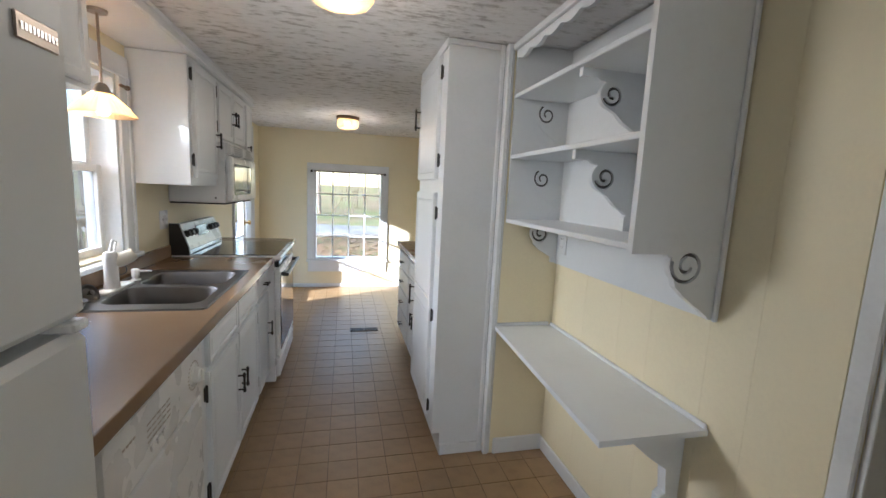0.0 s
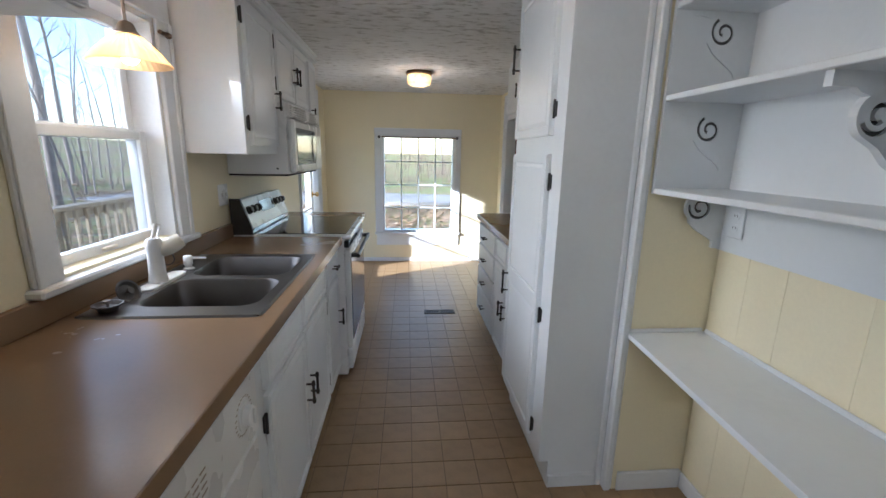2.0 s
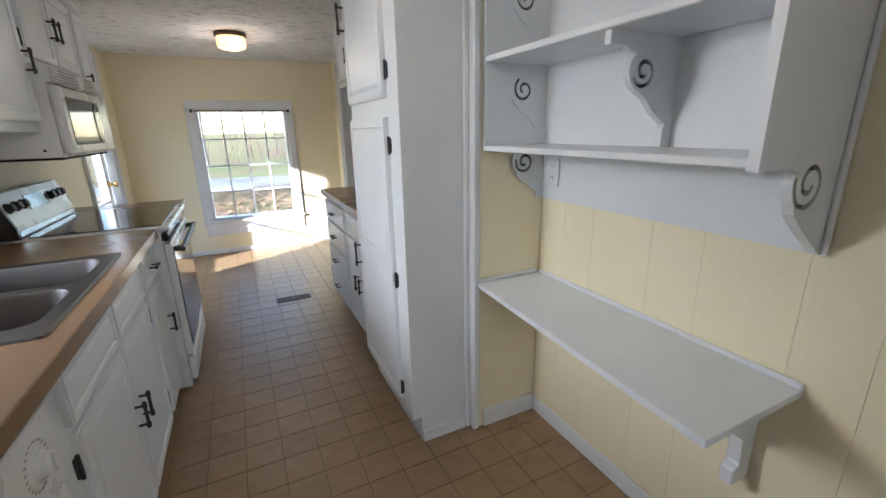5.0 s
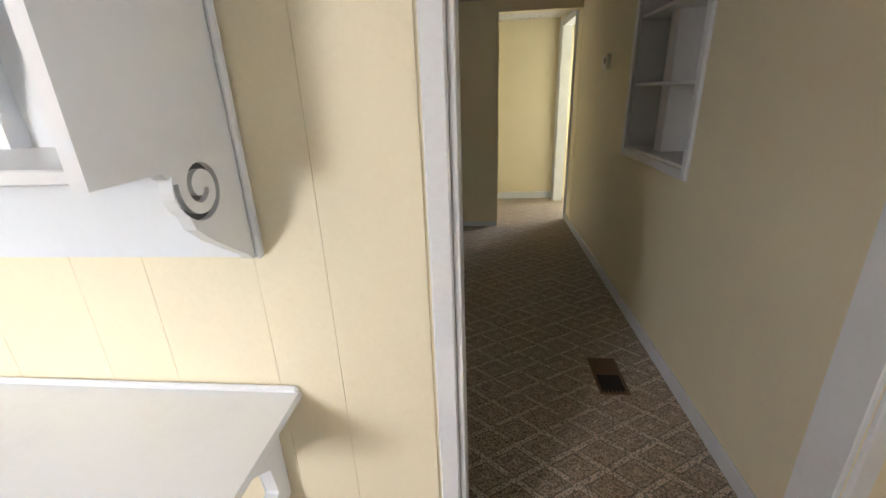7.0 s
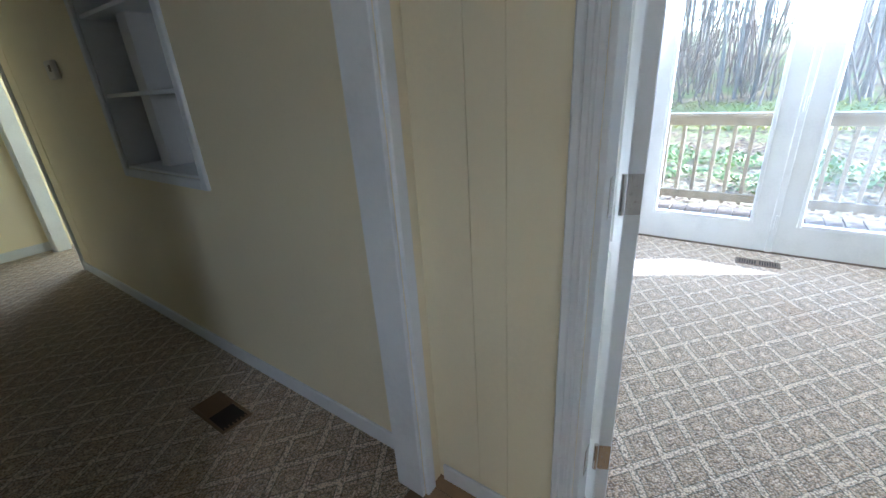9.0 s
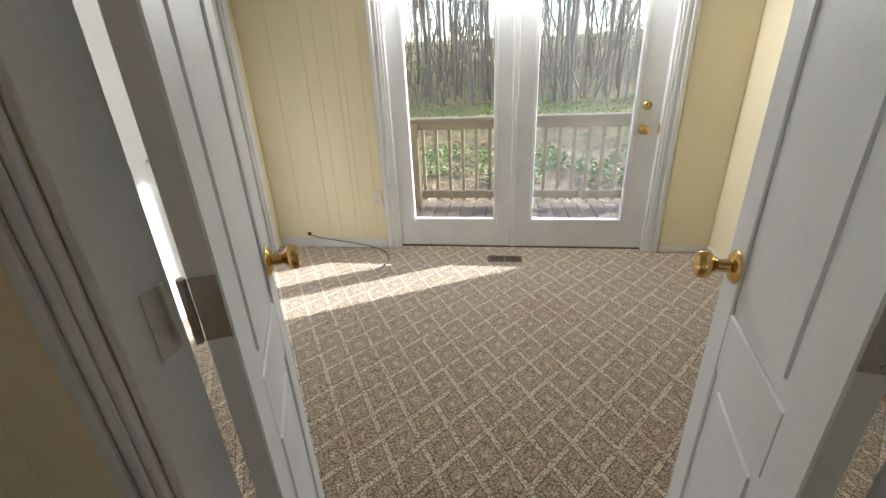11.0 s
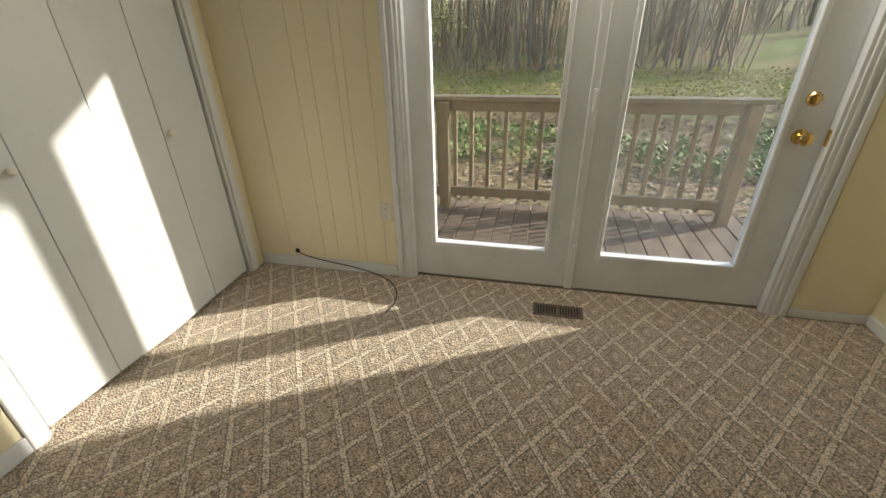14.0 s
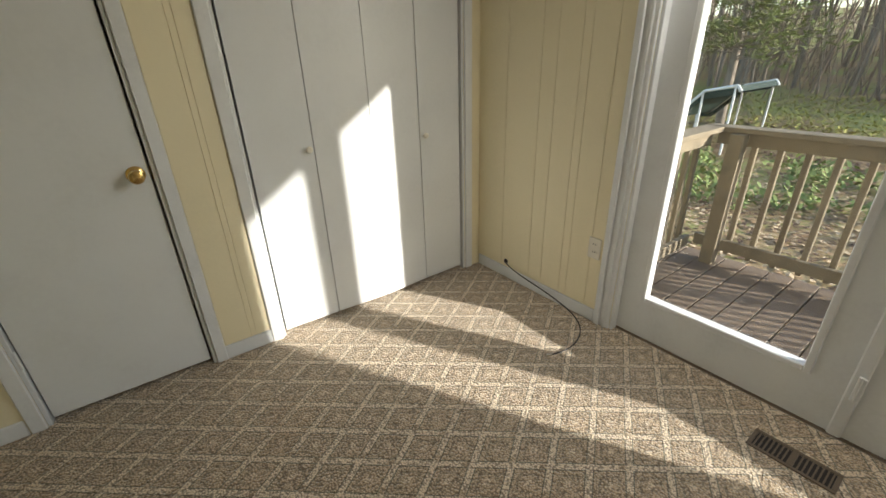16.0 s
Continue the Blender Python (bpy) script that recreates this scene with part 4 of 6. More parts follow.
part("window_sill", boxes((WX - 0.13, WX + 0.045, Y0 - 0.115, Y1 + 0.115, ZB - 0.035, ZB - 0.01), bevel=0.006), TRIM, w)
for a, b in ((Y0, Y0 + 0.02), (Y1 - 0.02, Y1)):
    part("jamb", boxes((WX - 0.15, WX + 0.001, a, b, ZB - 0.01, ZT)), TRIM, w)
part("jamb", boxes((WX - 0.15, WX + 0.001, Y0 + 0.02, Y1 - 0.02, ZT - 0.02, ZT)), TRIM, w)
for nm, x, z0, z1 in (("lower_sash", WX - 0.105, ZB - 0.01, 1.465), ("upper_sash", WX - 0.145, 1.43, ZT - 0.02)):
    bm = boxes((x, x + 0.035, Y0 + 0.02, Y0 + 0.06, z0, z1), (x, x + 0.035, Y1 - 0.06, Y1 - 0.02, z0, z1), (x, x + 0.035, Y0 + 0.06, Y1 - 0.06, z0, z0 + 0.045), (x, x + 0.035, Y0 + 0.06, Y1 - 0.06, z1 - 0.035, z1), bevel=0.003)
    s = part(nm, bm, TRIM, w)
    pane("pane", x + 0.015, x + 0.019, Y0 + 0.06, Y1 - 0.06, z0 + 0.045, z1 - 0.035, DIMMED, s)
bm = boxes((WX - 0.07, WX - 0.055, 5.18, 5.25, ZB + 0.012, ZB + 0.022), bevel=0.003)
part("sash_lift", bm, CREAM, w)
bm = bmesh.new()
rod(bm, (WX + 0.03, 5.54, ZT - 0.05), (WX + 0.03, 5.59, ZT - 0.05), 0.008, n=12)
lathe(bm, [(0, -0.014), (0.012, -0.008), (0.013, 0), (0.008, 0.01), (0, 0.011)], pose(WX + 0.03, 5.60, ZT - 0.05, 90, 0, 0), 12)
part("rod_bracket", bm, BRONZE, w, "brown wooden curtain rod end")

# north window, four by four lights
w = thing("window_2", (1.38, NY, 0.3), "white picture window with a four-by-four muntin grid", "window", kind="structure")
X0, X1, ZB, ZT = WIN_N
part("casing", boxes((X0 - 0.09, X0, NY - 0.02, NY, ZB, ZT), bevel=0.005), TRIM, w)
part("casing", boxes((X1, X1 + 0.075, NY - 0.02, NY, ZB, ZT), bevel=0.005), TRIM, w)
part("casing", boxes((X0 - 0.09, X1 + 0.075, NY - 0.02, NY, ZT, ZT + 0.09), bevel=0.005), TRIM, w)
part("window_sill", boxes((X0 - 0.10, X1 + 0.085, NY - 0.04, NY + 0.03, ZB - 0.03, ZB), bevel=0.005), TRIM, w)
part("apron", boxes((X0 - 0.08, X1 + 0.07, NY - 0.018, NY, ZB - 0.17, ZB - 0.03), bevel=0.004), TRIM, w)
part("window_frame", boxes((X0, X0 + 0.025, NY, NY + 0.15, ZB, ZT), (X1 - 0.025, X1, NY, NY + 0.15, ZB, ZT), (X0, X1, NY, NY + 0.15, ZT - 0.025, ZT), (X0, X1, NY + 0.03, NY + 0.15, ZB, ZB + 0.025)), TRIM, w)
gx = [X0 + 0.025 + (X1 - X0 - 0.05) * k / 4 for k in range(5)]
gz = [ZB + 0.025 + (ZT - ZB - 0.05) * k / 4 for k in range(5)]
for x in gx[1:-1]:
    part("muntin", boxes((x - 0.008, x + 0.008, NY + 0.05, NY + 0.075, ZB + 0.025, ZT - 0.025), bevel=0.002), TRIM, w)
for z in gz[1:-1]:
    part("muntin", boxes((X0 + 0.025, X1 - 0.025, NY + 0.052, NY + 0.073, z - 0.008, z + 0.008), bevel=0.002), TRIM, w)
for a, b in zip(gx, gx[1:]):
    for c, d in zip(gz, gz[1:]):
        pane("pane", a + 0.009, b - 0.009, NY + 0.062, NY + 0.066, c + 0.009, d - 0.009, MILKY, w)
for x in (X0 - 0.03, X1 + 0.02):
    part("blind_bracket", boxes((x - 0.014, x + 0.014, NY - 0.045, NY - 0.02, ZT - 0.035, ZT - 0.005), bevel=0.003), BLACK, w, "small black blind bracket")
part("roller_strip", boxes((X0, X1, NY - 0.03, NY - 0.022, ZT - 0.026, ZT - 0.012)), BRONZE, w)

# west kitchen outer door with a glazed upper half
dk = thing("door_1", (WX - 0.1, 8.16, 0), "white half-glazed outer door with brass knob", "door", kind="structure")
DY0, DY1 = 7.775, 8.545
part("door_leaf", boxes((WX - 0.10, WX - 0.06, DY0, DY0 + 0.12, 0.02, 1.98), (WX - 0.10, WX - 0.06, DY1 - 0.12, DY1, 0.02, 1.98), (WX - 0.10, WX - 0.06, DY0 + 0.12, DY1 - 0.12, 0.02, 0.28), (WX - 0.10, WX - 0.06, DY0 + 0.12, DY1 - 0.12, 1.60, 1.98), bevel=0.002), TRIM, dk)
for z in (0.78, 1.32):
    part("muntin", boxes((WX - 0.095, WX - 0.065, DY0 + 0.12, DY1 - 0.12, z - 0.012, z + 0.012)), TRIM, dk)
pane("pane", WX - 0.082, WX - 0.078, DY0 + 0.12, DY1 - 0.12, 0.28, 1.60, PANE, dk)
casing("trim_kitchen_door", "y", DOOR_W[0] + 0.001, DOOR_W[1] - 0.001, 2.0, WX, 1, 0.07, depth=0.15)


def knob(parent, m, mat=BRASS, name="knob"):
    """Round door knob on a rose; z of m points out of the door."""
    bm = bmesh.new()
    lathe(bm, [(0.033, 0), (0.033, 0.004), (0.026, 0.010), (0.014, 0.013), (0.011, 0.032), (0.016, 0.038), (0.026, 0.046), (0.028, 0.056), (0.024, 0.066), (0.012, 0.071), (0, 0.072)], m, 24)
    return part(name, bm, mat, parent, "polished brass knob" if mat is BRASS else "", smooth=True)


knob(dk, pose(WX - 0.06, 8.48, 0.93, 0, 90, 0))

# ---- french door ----
fd = thing("door_2", (1.41, -0.05, 0), "white french door with tall single glass panes", "door", kind="structure")
YF0, YF1 = -0.085, -0.04


def french_leaf(name, x0, x1, g0, g1, mat):
    zb, zt, top = 0.238, 1.86, 2.02
    leaf = part(name, boxes((x0, g0, YF0, YF1, 0.015, top), (g1, x1, YF0, YF1, 0.015, top), (g0, g1, YF0, YF1, 0.015, zb), (g0, g1, YF0, YF1, zt, top)), TRIM, fd)
    part("glass_bead", boxes((g0 - 0.02, g0 + 0.006, YF1, YF1 + 0.012, zb - 0.02, zt + 0.02), (g1 - 0.006, g1 + 0.02, YF1, YF1 + 0.012, zb - 0.02, zt + 0.02),
                             (g0 + 0.006, g1 - 0.006, YF1, YF1 + 0.012, zb - 0.02, zb + 0.006), (g0 + 0.006, g1 - 0.006, YF1, YF1 + 0.012, zt - 0.006, zt + 0.02), bevel=0.004), TRIM, leaf)
    pane("pane", g0, g1, -0.066, -0.06, zb, zt, mat, leaf)
    return leaf


fixed = french_leaf("fixed_leaf", 1.452, 2.35, 1.592, 2.228, PANE)
active = french_leaf("active_leaf", 0.472, 1.440, 0.645, 1.305, HAZY)
part("mullion", boxes((1.428, 1.470, -0.04, -0.022, 0.015, 2.02), bevel=0.005), TRIM, fd)
part("threshold", boxes((0.47, 2.35, -0.15, -0.036, 0.0, 0.013), bevel=0.003), VENTMETAL, fd)
for z in (0.25, 1.05, 1.85):
    bm = bmesh.new()
    rod(bm, (1.446, -0.012, z - 0.05), (1.446, -0.012, z + 0.05), 0.007, n=10)
    box(bm, 1.43, 1.446, -0.022, -0.014, z - 0.045, z + 0.045, 0.001)
    part("hinge", bm, TRIM, fd, "white painted butt hinge")
knob(active, pose(0.57, YF1, 0.905, -90, 0, 0))
bm = bmesh.new()
lathe(bm, [(0.030, 0), (0.030, 0.008), (0.024, 0.016), (0.0, 0.017)], pose(0.568, YF1, 1.062, -90, 0, 0), 24)
box(bm, 0.564, 0.572, YF1 + 0.017, YF1 + 0.034, 1.046, 1.078, 0.002)
part("thumb_turn", bm, BRASS, active, "brass deadbolt thumb turn", smooth=True)
part("strike", boxes((0.458, 0.475, -0.035, -0.012, 0.87, 0.94), bevel=0.002), BRASS, fd)


# ---- six-panel double doors, standing open into the sunroom ----
def leaf_door(name, hinge, turn, mirror, label):
    """A narrow panelled leaf; its hinge edge is the local origin, it runs along local +x (or -x if mirrored)."""
    W, T, H = 0.43, 0.035, 2.0
    s = -1 if mirror else 1
    th = thing(name, (0, 0, 0), label, "door", "double doors")

    def bx(nm, u0, u1, w0, w1, z0, z1, bev, parent=th):
        u0, u1 = sorted((s * u0, s * u1))
        bm = bmesh.new()
        box(bm, u0, u1, w0, w1, z0, z1, bev)
        return part(nm, bm, TRIM, parent)

    bx("core", 0.004, W - 0.004, 0.006, T - 0.006, 0.02, H - 0.004, 0.0)
    for a, b in ((0, 0.085), (W - 0.085, W)):
        bx("stile", a, b, 0, T, 0.015, H, 0.003)
    rails = [(0.015, 0.23), (0.77, 0.90), (1.55, 1.65), (1.88, 2.0)]
    for a, b in rails:
        bx("rail", 0.085, W - 0.085, 0.0005, T - 0.0005, a, b, 0.003)
    for (a0, a1), (b0, b1) in zip(rails, rails[1:]):
        bx("raised_panel", 0.112, W - 0.112, 0.002, T - 0.002, a1 + 0.03, b0 - 0.03, 0.006)
    for w0, ang in ((T, 90), (0.0, -90)):
        m = pose(s * (W - 0.055), w0, 0.985, -ang, 0, 0)
        knob(th, m)
    for z in (0.322, 1.087, 1.84):
        bm = bmesh.new()
        u0, u1 = sorted((-s * 0.0015, s * 0.0005))
        box(bm, u0, u1, 0.002, T - 0.001, z - 0.045, z + 0.045, 0.0005)
        hy = T + 0.006 if HINGE_BACK[name] else -0.006
        rod(bm, (0, hy, z - 0.045), (0, hy, z + 0.045), 0.006, n=10)
        for k in range(-2, 3):
            rod(bm, (-s * 0.0016, T * (0.35 if k % 2 else 0.65), z + k * 0.018), (-s * 0.003, T * (0.35 if k % 2 else 0.65), z + k * 0.018), 0.003, n=8)
        part("hinge", bm, CHROME, th, "worn steel butt hinge")
    th.matrix_basis = pose(hinge[0], hinge[1], 0, 0, 0, turn)
    return th


HINGE_BACK = {"open_door": True, "panel_door": True}
leaf_door("open_door", (1.874, 2.675), -65.0, False, "narrow white six-panel door leaf standing wide open")
leaf_door("panel_door", (1.164, 2.683), 79.0, True, "narrow white panelled door leaf standing open")
for x, z in ((1.9295, 1.087), (1.9295, 0.322), (1.1005, 1.087), (1.1005, 0.322)):
    a, b = sorted((x, x + (0.0015 if x < 1.4 else -0.0015)))
    solid("hinge_plate", boxes((a, b, 2.70, 2.735, z - 0.045, z + 0.045), bevel=0.0005), CHROME, "worn steel hinge plate on the door jamb", "hinge", "jamb hinges")

# ---- closet bifold and flush door ----
cl = thing("bifold_door", (3.42, 0.76, 0), "white flush bifold closet door with four folding panels", "closet door")
ys = [0.153, 0.447, 0.757, 1.066, 1.368]
ox = [3.425, 3.418, 3.40, 3.415, 3.425]
for k in range(4):
    a, b = ys[k] + 0.0025, ys[k + 1] - 0.0025
    bm = bmesh.new()
    prism(bm, [(ox[k], a), (ox[k + 1], b), (ox[k + 1] + 0.03, b), (ox[k] + 0.03, a)], pose(0, 0, 0.024), 1.99)
    pn = part("panel", bm, WHITE, cl)
for y, z in ((1.096, 0.957), (0.418, 0.94)):
    bm = bmesh.new()
    lathe(bm, [(0.008, 0), (0.008, 0.008), (0.015, 0.013), (0.016, 0.02), (0.01, 0.025), (0, 0.0255)], pose(3.414, y, z, 0, -90, 0), 16)
    part("knob", bm, CREAM, cl, "small round white knob", smooth=True)
fl = thing("flush_door", (3.43, 2.04, 0), "white flush slab door with brass knob, closed", "door")
sl = part("slab", boxes((3.425, 3.46, 1.743, 2.338, 0.022, 2.008), bevel=0.002), WHITE, fl)
knob(fl, pose(3.425, 1.79, 0.955, 0, -90, 0))
part("latch", boxes((3.420, 3.43, 1.734, 1.738, 0.93, 0.98)), BRASS, fl)
for z in (0.33, 1.80):
    bm = bmesh.new()
    rod(bm, (3.413, 2.345, z - 0.04), (3.413, 2.345, z + 0.04), 0.007, n=10)
    part("hinge", bm, TRIM, fl)
solid("closet_floor", boxes((3.41, 4.1, 0, SY - 0.08, -0.12, 0.0)), CARPET, "carpet inside the closet", "carpet", kind="structure")


# ---- small fixtures ----
def register(name, x0, x1, y0, y1, label, rim, along="x", n=16, covered=False):
    th = thing(name, ((x0 + x1) / 2, (y0 + y1) / 2, 0), label, "floor vent")
    r = 0.014
    part("frame", boxes((x0, x1, y0, y0 + r, 0, 0.006), (x0, x1, y1 - r, y1, 0, 0.006), (x0, x0 + r, y0 + r, y1 - r, 0, 0.006), (x1 - r, x1, y0 + r, y1 - r, 0, 0.006), bevel=0.002), rim, th)
    # flat dark sheet put in for the shade down the open duct
    part("duct_shade", boxes((x0 + r, x1 - r, y0 + r, y1 - r, 0.0005, 0.0015)), DARK, th)
    if covered:
        xm = x0 + (x1 - x0) * 0.52
        part("damper", boxes((xm, x1 - r, y0 + r, y1 - r, 0.002, 0.004)), rim, th)
        for k in range(6):
            y = y0 + r + (y1 - y0 - 2 * r) * (k + 0.5) / 6
            part("slat", boxes((x0 + (x1 - x0) * 0.05, x0 + (x1 - x0) * 0.10, y - 0.003, y + 0.003, 0.0045, 0.006)), rim, th)
        return th
    for k in range(n):
        x = x0 + r + (x1 - x0 - 2 * r) * (k + 0.5) / n
        wdt = 0.0028
        part("slat", boxes((x - wdt, x + wdt, y0 + r, y1 - r, 0.003, 0.006)), rim, th)
    part("crossbar", boxes(((x0 + x1) / 2 - 0.006, (x0 + x1) / 2 + 0.006, y0 + r, y1 - r, 0.0025, 0.0065)), rim, th)
    return th


register("floor_register", 1.375, 1.635, 0.138, 0.245, "tan metal floor register set in the carpet", VENTMETAL)
register("floor_register", 1.388, 1.665, 7.148, 7.242, "tan metal floor register in the vinyl floor", VENTMETAL)
register("floor_register", 3.315, 3.60, 2.975, 3.115, "brown floor register with half its grille open", BRONZE, covered=True)


def outlet(m, label, mat=CREAM):
    """Duplex outlet; z of m points out of the wall, y up."""
    th = thing("wall_outlet", m.translation, label, "outlet", "wall outlets")
    bm = bmesh.new()
    for v in box(bm, -0.036, 0.036, -0.058, 0.058, 0, 0.006, 0.003):
        pass
    for v in bm.verts:
        v.co = m @ v.co
    part("plate", bm, mat, th)
    for s in (-1, 1):
        bm = bmesh.new()
        prism(bm, [(0.016 * math.cos(a), s * 0.021 + 0.014 * math.sin(a)) for a in [2 * math.pi * k / 16 for k in range(16)]], m @ pose(0, 0, 0.006), 0.002)
        sk_ = part("socket", bm, mat, th)
        bm = bmesh.new()
        for u in (-0.006, 0.006):
            box(bm, u - 0.0012, u + 0.0012, s * 0.021 - 0.002, s * 0.021 + 0.006, 0.0078, 0.0084)
        for v in bm.verts:
            v.co = m @ v.co
        part("slots", bm, DARK, sk_)


outlet(pose(2.507, 0.005, 0.425, 90, 0, 180), "almond duplex outlet on yellow panelling")
outlet(pose(0.0, 0.67, 0.43, 90, 0, 90), "almond duplex outlet beside the doorway")
outlet(pose(2.402, 5.02, 1.18, 90, 0, -90), "white duplex outlet under the shelf", WHITE)

ls = thing("light_switch", (WX, 6.03, 1.13), "white double switch plate above the backsplash", "light switch")
part("plate", boxes((WX, WX + 0.006, 5.975, 6.09, 1.10, 1.215), bevel=0.003), APPL, ls)
for y in (6.01, 6.055):
    part("toggle", boxes((WX + 0.006, WX + 0.016, y - 0.005, y + 0.005, 1.15, 1.17), bevel=0.002), APPL, ls)
th = thing("thermostat", (5.03, SY, 1.53), "small beige wall thermostat", "thermostat")
part("case", boxes((4.96, 5.09, SY, SY + 0.03, 1.475, 1.575), bevel=0.006), CREAM, th)
part("dial_window", boxes((4.985, 5.02, SY + 0.03, SY + 0.032, 1.515, 1.55)), BLACK, th)

# cable left on the carpet
cv = bpy.data.curves.new("cable", "CURVE")
cv.dimensions, cv.bevel_depth, cv.bevel_resolution = "3D", 0.0035, 2
sp = cv.splines.new("NURBS")
pts = [(3.135, 0.016, 0.114), (3.10, 0.03, 0.105), (3.0, 0.04, 0.085), (2.80, 0.035, 0.06), (2.62, 0.04, 0.03), (2.50, 0.07, 0.008), (2.42, 0.16, 0.006), (2.385, 0.27, 0.006), (2.39, 0.35, 0.006), (2.415, 0.415, 0.006)]
sp.points.add(len(pts) - 1)
for p, c in zip(sp.points, pts):
    p.co = (*c, 1)
sp.use_endpoint_u, sp.order_u = True, 4
tmp = bpy.data.objects.new("tmp", cv)
cme = bpy.data.meshes.new_from_object(tmp)
bpy.data.objects.remove(tmp)
cb = thing("coax_cable", (2.6, 0.1, 0), "black coaxial cable coming from the wall onto the carpet", "cable")
cme.materials.clear()
cme.materials.append(CABLE)
hang(new("lead", cme), cb)
bm = bmesh.new()
lathe(bm, [(0.016, 0), (0.015, 0.006), (0.006, 0.008), (0, 0.008)], pose(3.135, 0.005, 0.114, -90, 0, 0), 14)
part("wall_plug", bm, CABLE, cb)
bm = bmesh.new()
rod(bm, (2.411, 0.405, 0.006), (2.425, 0.432, 0.006), 0.0055, n=8)
part("connector", bm, CHROME, cb)

# niche in the living-room wall
ni = thing("wall_niche", (4.0, SY, 1.0), "white recessed wall shelf with a thin middle shelf", "niche", kind="structure")
NX0, NX1, NZ0, NZ1, ND = 3.61, 4.42, 1.0, 1.86, 0.22
part("back", boxes((NX0, NX1, SY - ND - 0.01, SY - ND, NZ0, NZ1)), TRIM, ni)
for a, b, c, d in ((NX0, NX0 + 0.012, NZ0, NZ1), (NX1 - 0.012, NX1, NZ0, NZ1), (NX0 + 0.012, NX1 - 0.012, NZ0, NZ0 + 0.012), (NX0 + 0.012, NX1 - 0.012, NZ1 - 0.012, NZ1)):
    part("side", boxes((a, b, SY - ND, SY + 0.001, c, d)), TRIM, ni)
for z in (1.355, 1.71):
    part("shelf", boxes((NX0 + 0.012, NX1 - 0.012, SY - ND, SY - 0.005, z, z + 0.018), bevel=0.002), TRIM, ni)
for a, b, c, d in ((NX0 - 0.045, NX0, NZ0 - 0.045, NZ1 + 0.045), (NX1, NX1 + 0.045, NZ0 - 0.045, NZ1 + 0.045), (NX0, NX1, NZ0 - 0.045, NZ0), (NX0, NX1, NZ1, NZ1 + 0.045)):
    part("frame", boxes((a, b, SY, SY + 0.018, c, d), bevel=0.004), TRIM, ni)

# laundry: dryer behind the doorway
dy = thing("dryer", (-0.75, 0.45, 0), "white front-loading clothes dryer standing in the laundry", "dryer")
part("body", boxes((-1.10, -0.42, 0.12, 0.785, 0.0, 0.92), bevel=0.01), APPL, dy)
bm = bmesh.new()
skin(bm, [[(x, 0.786, z) for x, z, _ in loop(-0.98, -0.55, 0.36, 0.74, 0.07, 0)], [(x, 0.797, z) for x, z, _ in loop(-0.975, -0.555, 0.365, 0.735, 0.065, 0)]])
part("door", bm, APPL, dy)
part("console", boxes((-1.10, -0.42, 0.12, 0.25, 0.92, 1.07), bevel=0.01), APPL, dy)
part("kick", boxes((-1.08, -0.44, 0.77, 0.787, 0.0, 0.02)), DARK, dy)


# ---- display shelf with scrolls, and the wall desk ----
def spiral(cx, cz, r0, r1, turns, a0, n=44):
    return [(cx + (r0 + (r1 - r0) * k / n) * math.cos(a0 + 2 * math.pi * turns * k / n), cz + (r0 + (r1 - r0) * k / n) * math.sin(a0 + 2 * math.pi * turns * k / n)) for k in range(n + 1)]


def ribbon(bm, line, m, width, depth):
    """A band of even width along a flat line, pushed out along the z axis of m."""
    L, R = [], []
    for k, (u, v) in enumerate(line):
        a, b = line[max(0, k - 1)], line[min(len(line) - 1, k + 1)]
        d = Vector((b[0] - a[0], b[1] - a[1])).normalized() * width / 2
        L.append((u - d.y, v + d.x))
        R.append((u + d.y, v - d.x))
    prism_strip(bm, L, R, m, depth)


def prism_strip(bm, L, R, m, depth):
    rows = [[bm.verts.new(m @ Vector((*p, z))) for p in side] for side in (L, R) for z in (0, depth)]
    l0, l1, r0, r1 = rows
    for k in range(len(L) - 1):
        bm.faces.new((l0[k], l0[k + 1], r0[k + 1], r0[k]))
        bm.faces.new((l1[k], r1[k], r1[k + 1], l1[k + 1]))
        bm.faces.new((l0[k], l1[k], l1[k + 1], l0[k + 1]))
        bm.faces.new((r0[k], r0[k + 1], r1[k + 1], r1[k]))
    bm.faces.new((l0[0], r0[0], r1[0], l1[0]))
    bm.faces.new((l0[-1], l1[-1], r1[-1], r0[-1]))


def cut(bm, cutter):
    """bm less cutter, as a new bmesh."""
    obs = []
    for q in (bm, cutter):
        bmesh.ops.recalc_face_normals(q, faces=q.faces)
        me = bpy.data.meshes.new("cut")
        q.to_mesh(me)
        q.free()
        obs.append(new("cut", me))
    md = obs[0].modifiers.new("cut", "BOOLEAN")
    md.operation, md.object, md.solver = "DIFFERENCE", obs[1], "EXACT"
    me = bpy.data.meshes.new_from_object(obs[0].evaluated_get(bpy.context.evaluated_depsgraph_get()))
    for o in obs:
        bpy.data.objects.remove(o)
    out = bmesh.new()
    out.from_mesh(me)
    bpy.data.meshes.remove(me)
    return out


SF, SB = 2.115, 2.412            # shelf front and back
SY0, SY1 = 4.112, 5.10
sh = thing("display_shelf", (2.27, 4.6, 1.07), "white painted wall shelf with scroll-cut brackets and scalloped top", "shelf")
part("back_panel", boxes((SB - 0.008, SB, SY0 + 0.02, SY1 - 0.002, 1.065, CEIL - 0.004)), WHITE, sh)
for z in (1.272, 1.588, 1.875):
    part("shelf_board", boxes((SF, SB - 0.008, SY0 + 0.022, SY1 - 0.014, z, z + 0.02), bevel=0.003), WHITE, sh)
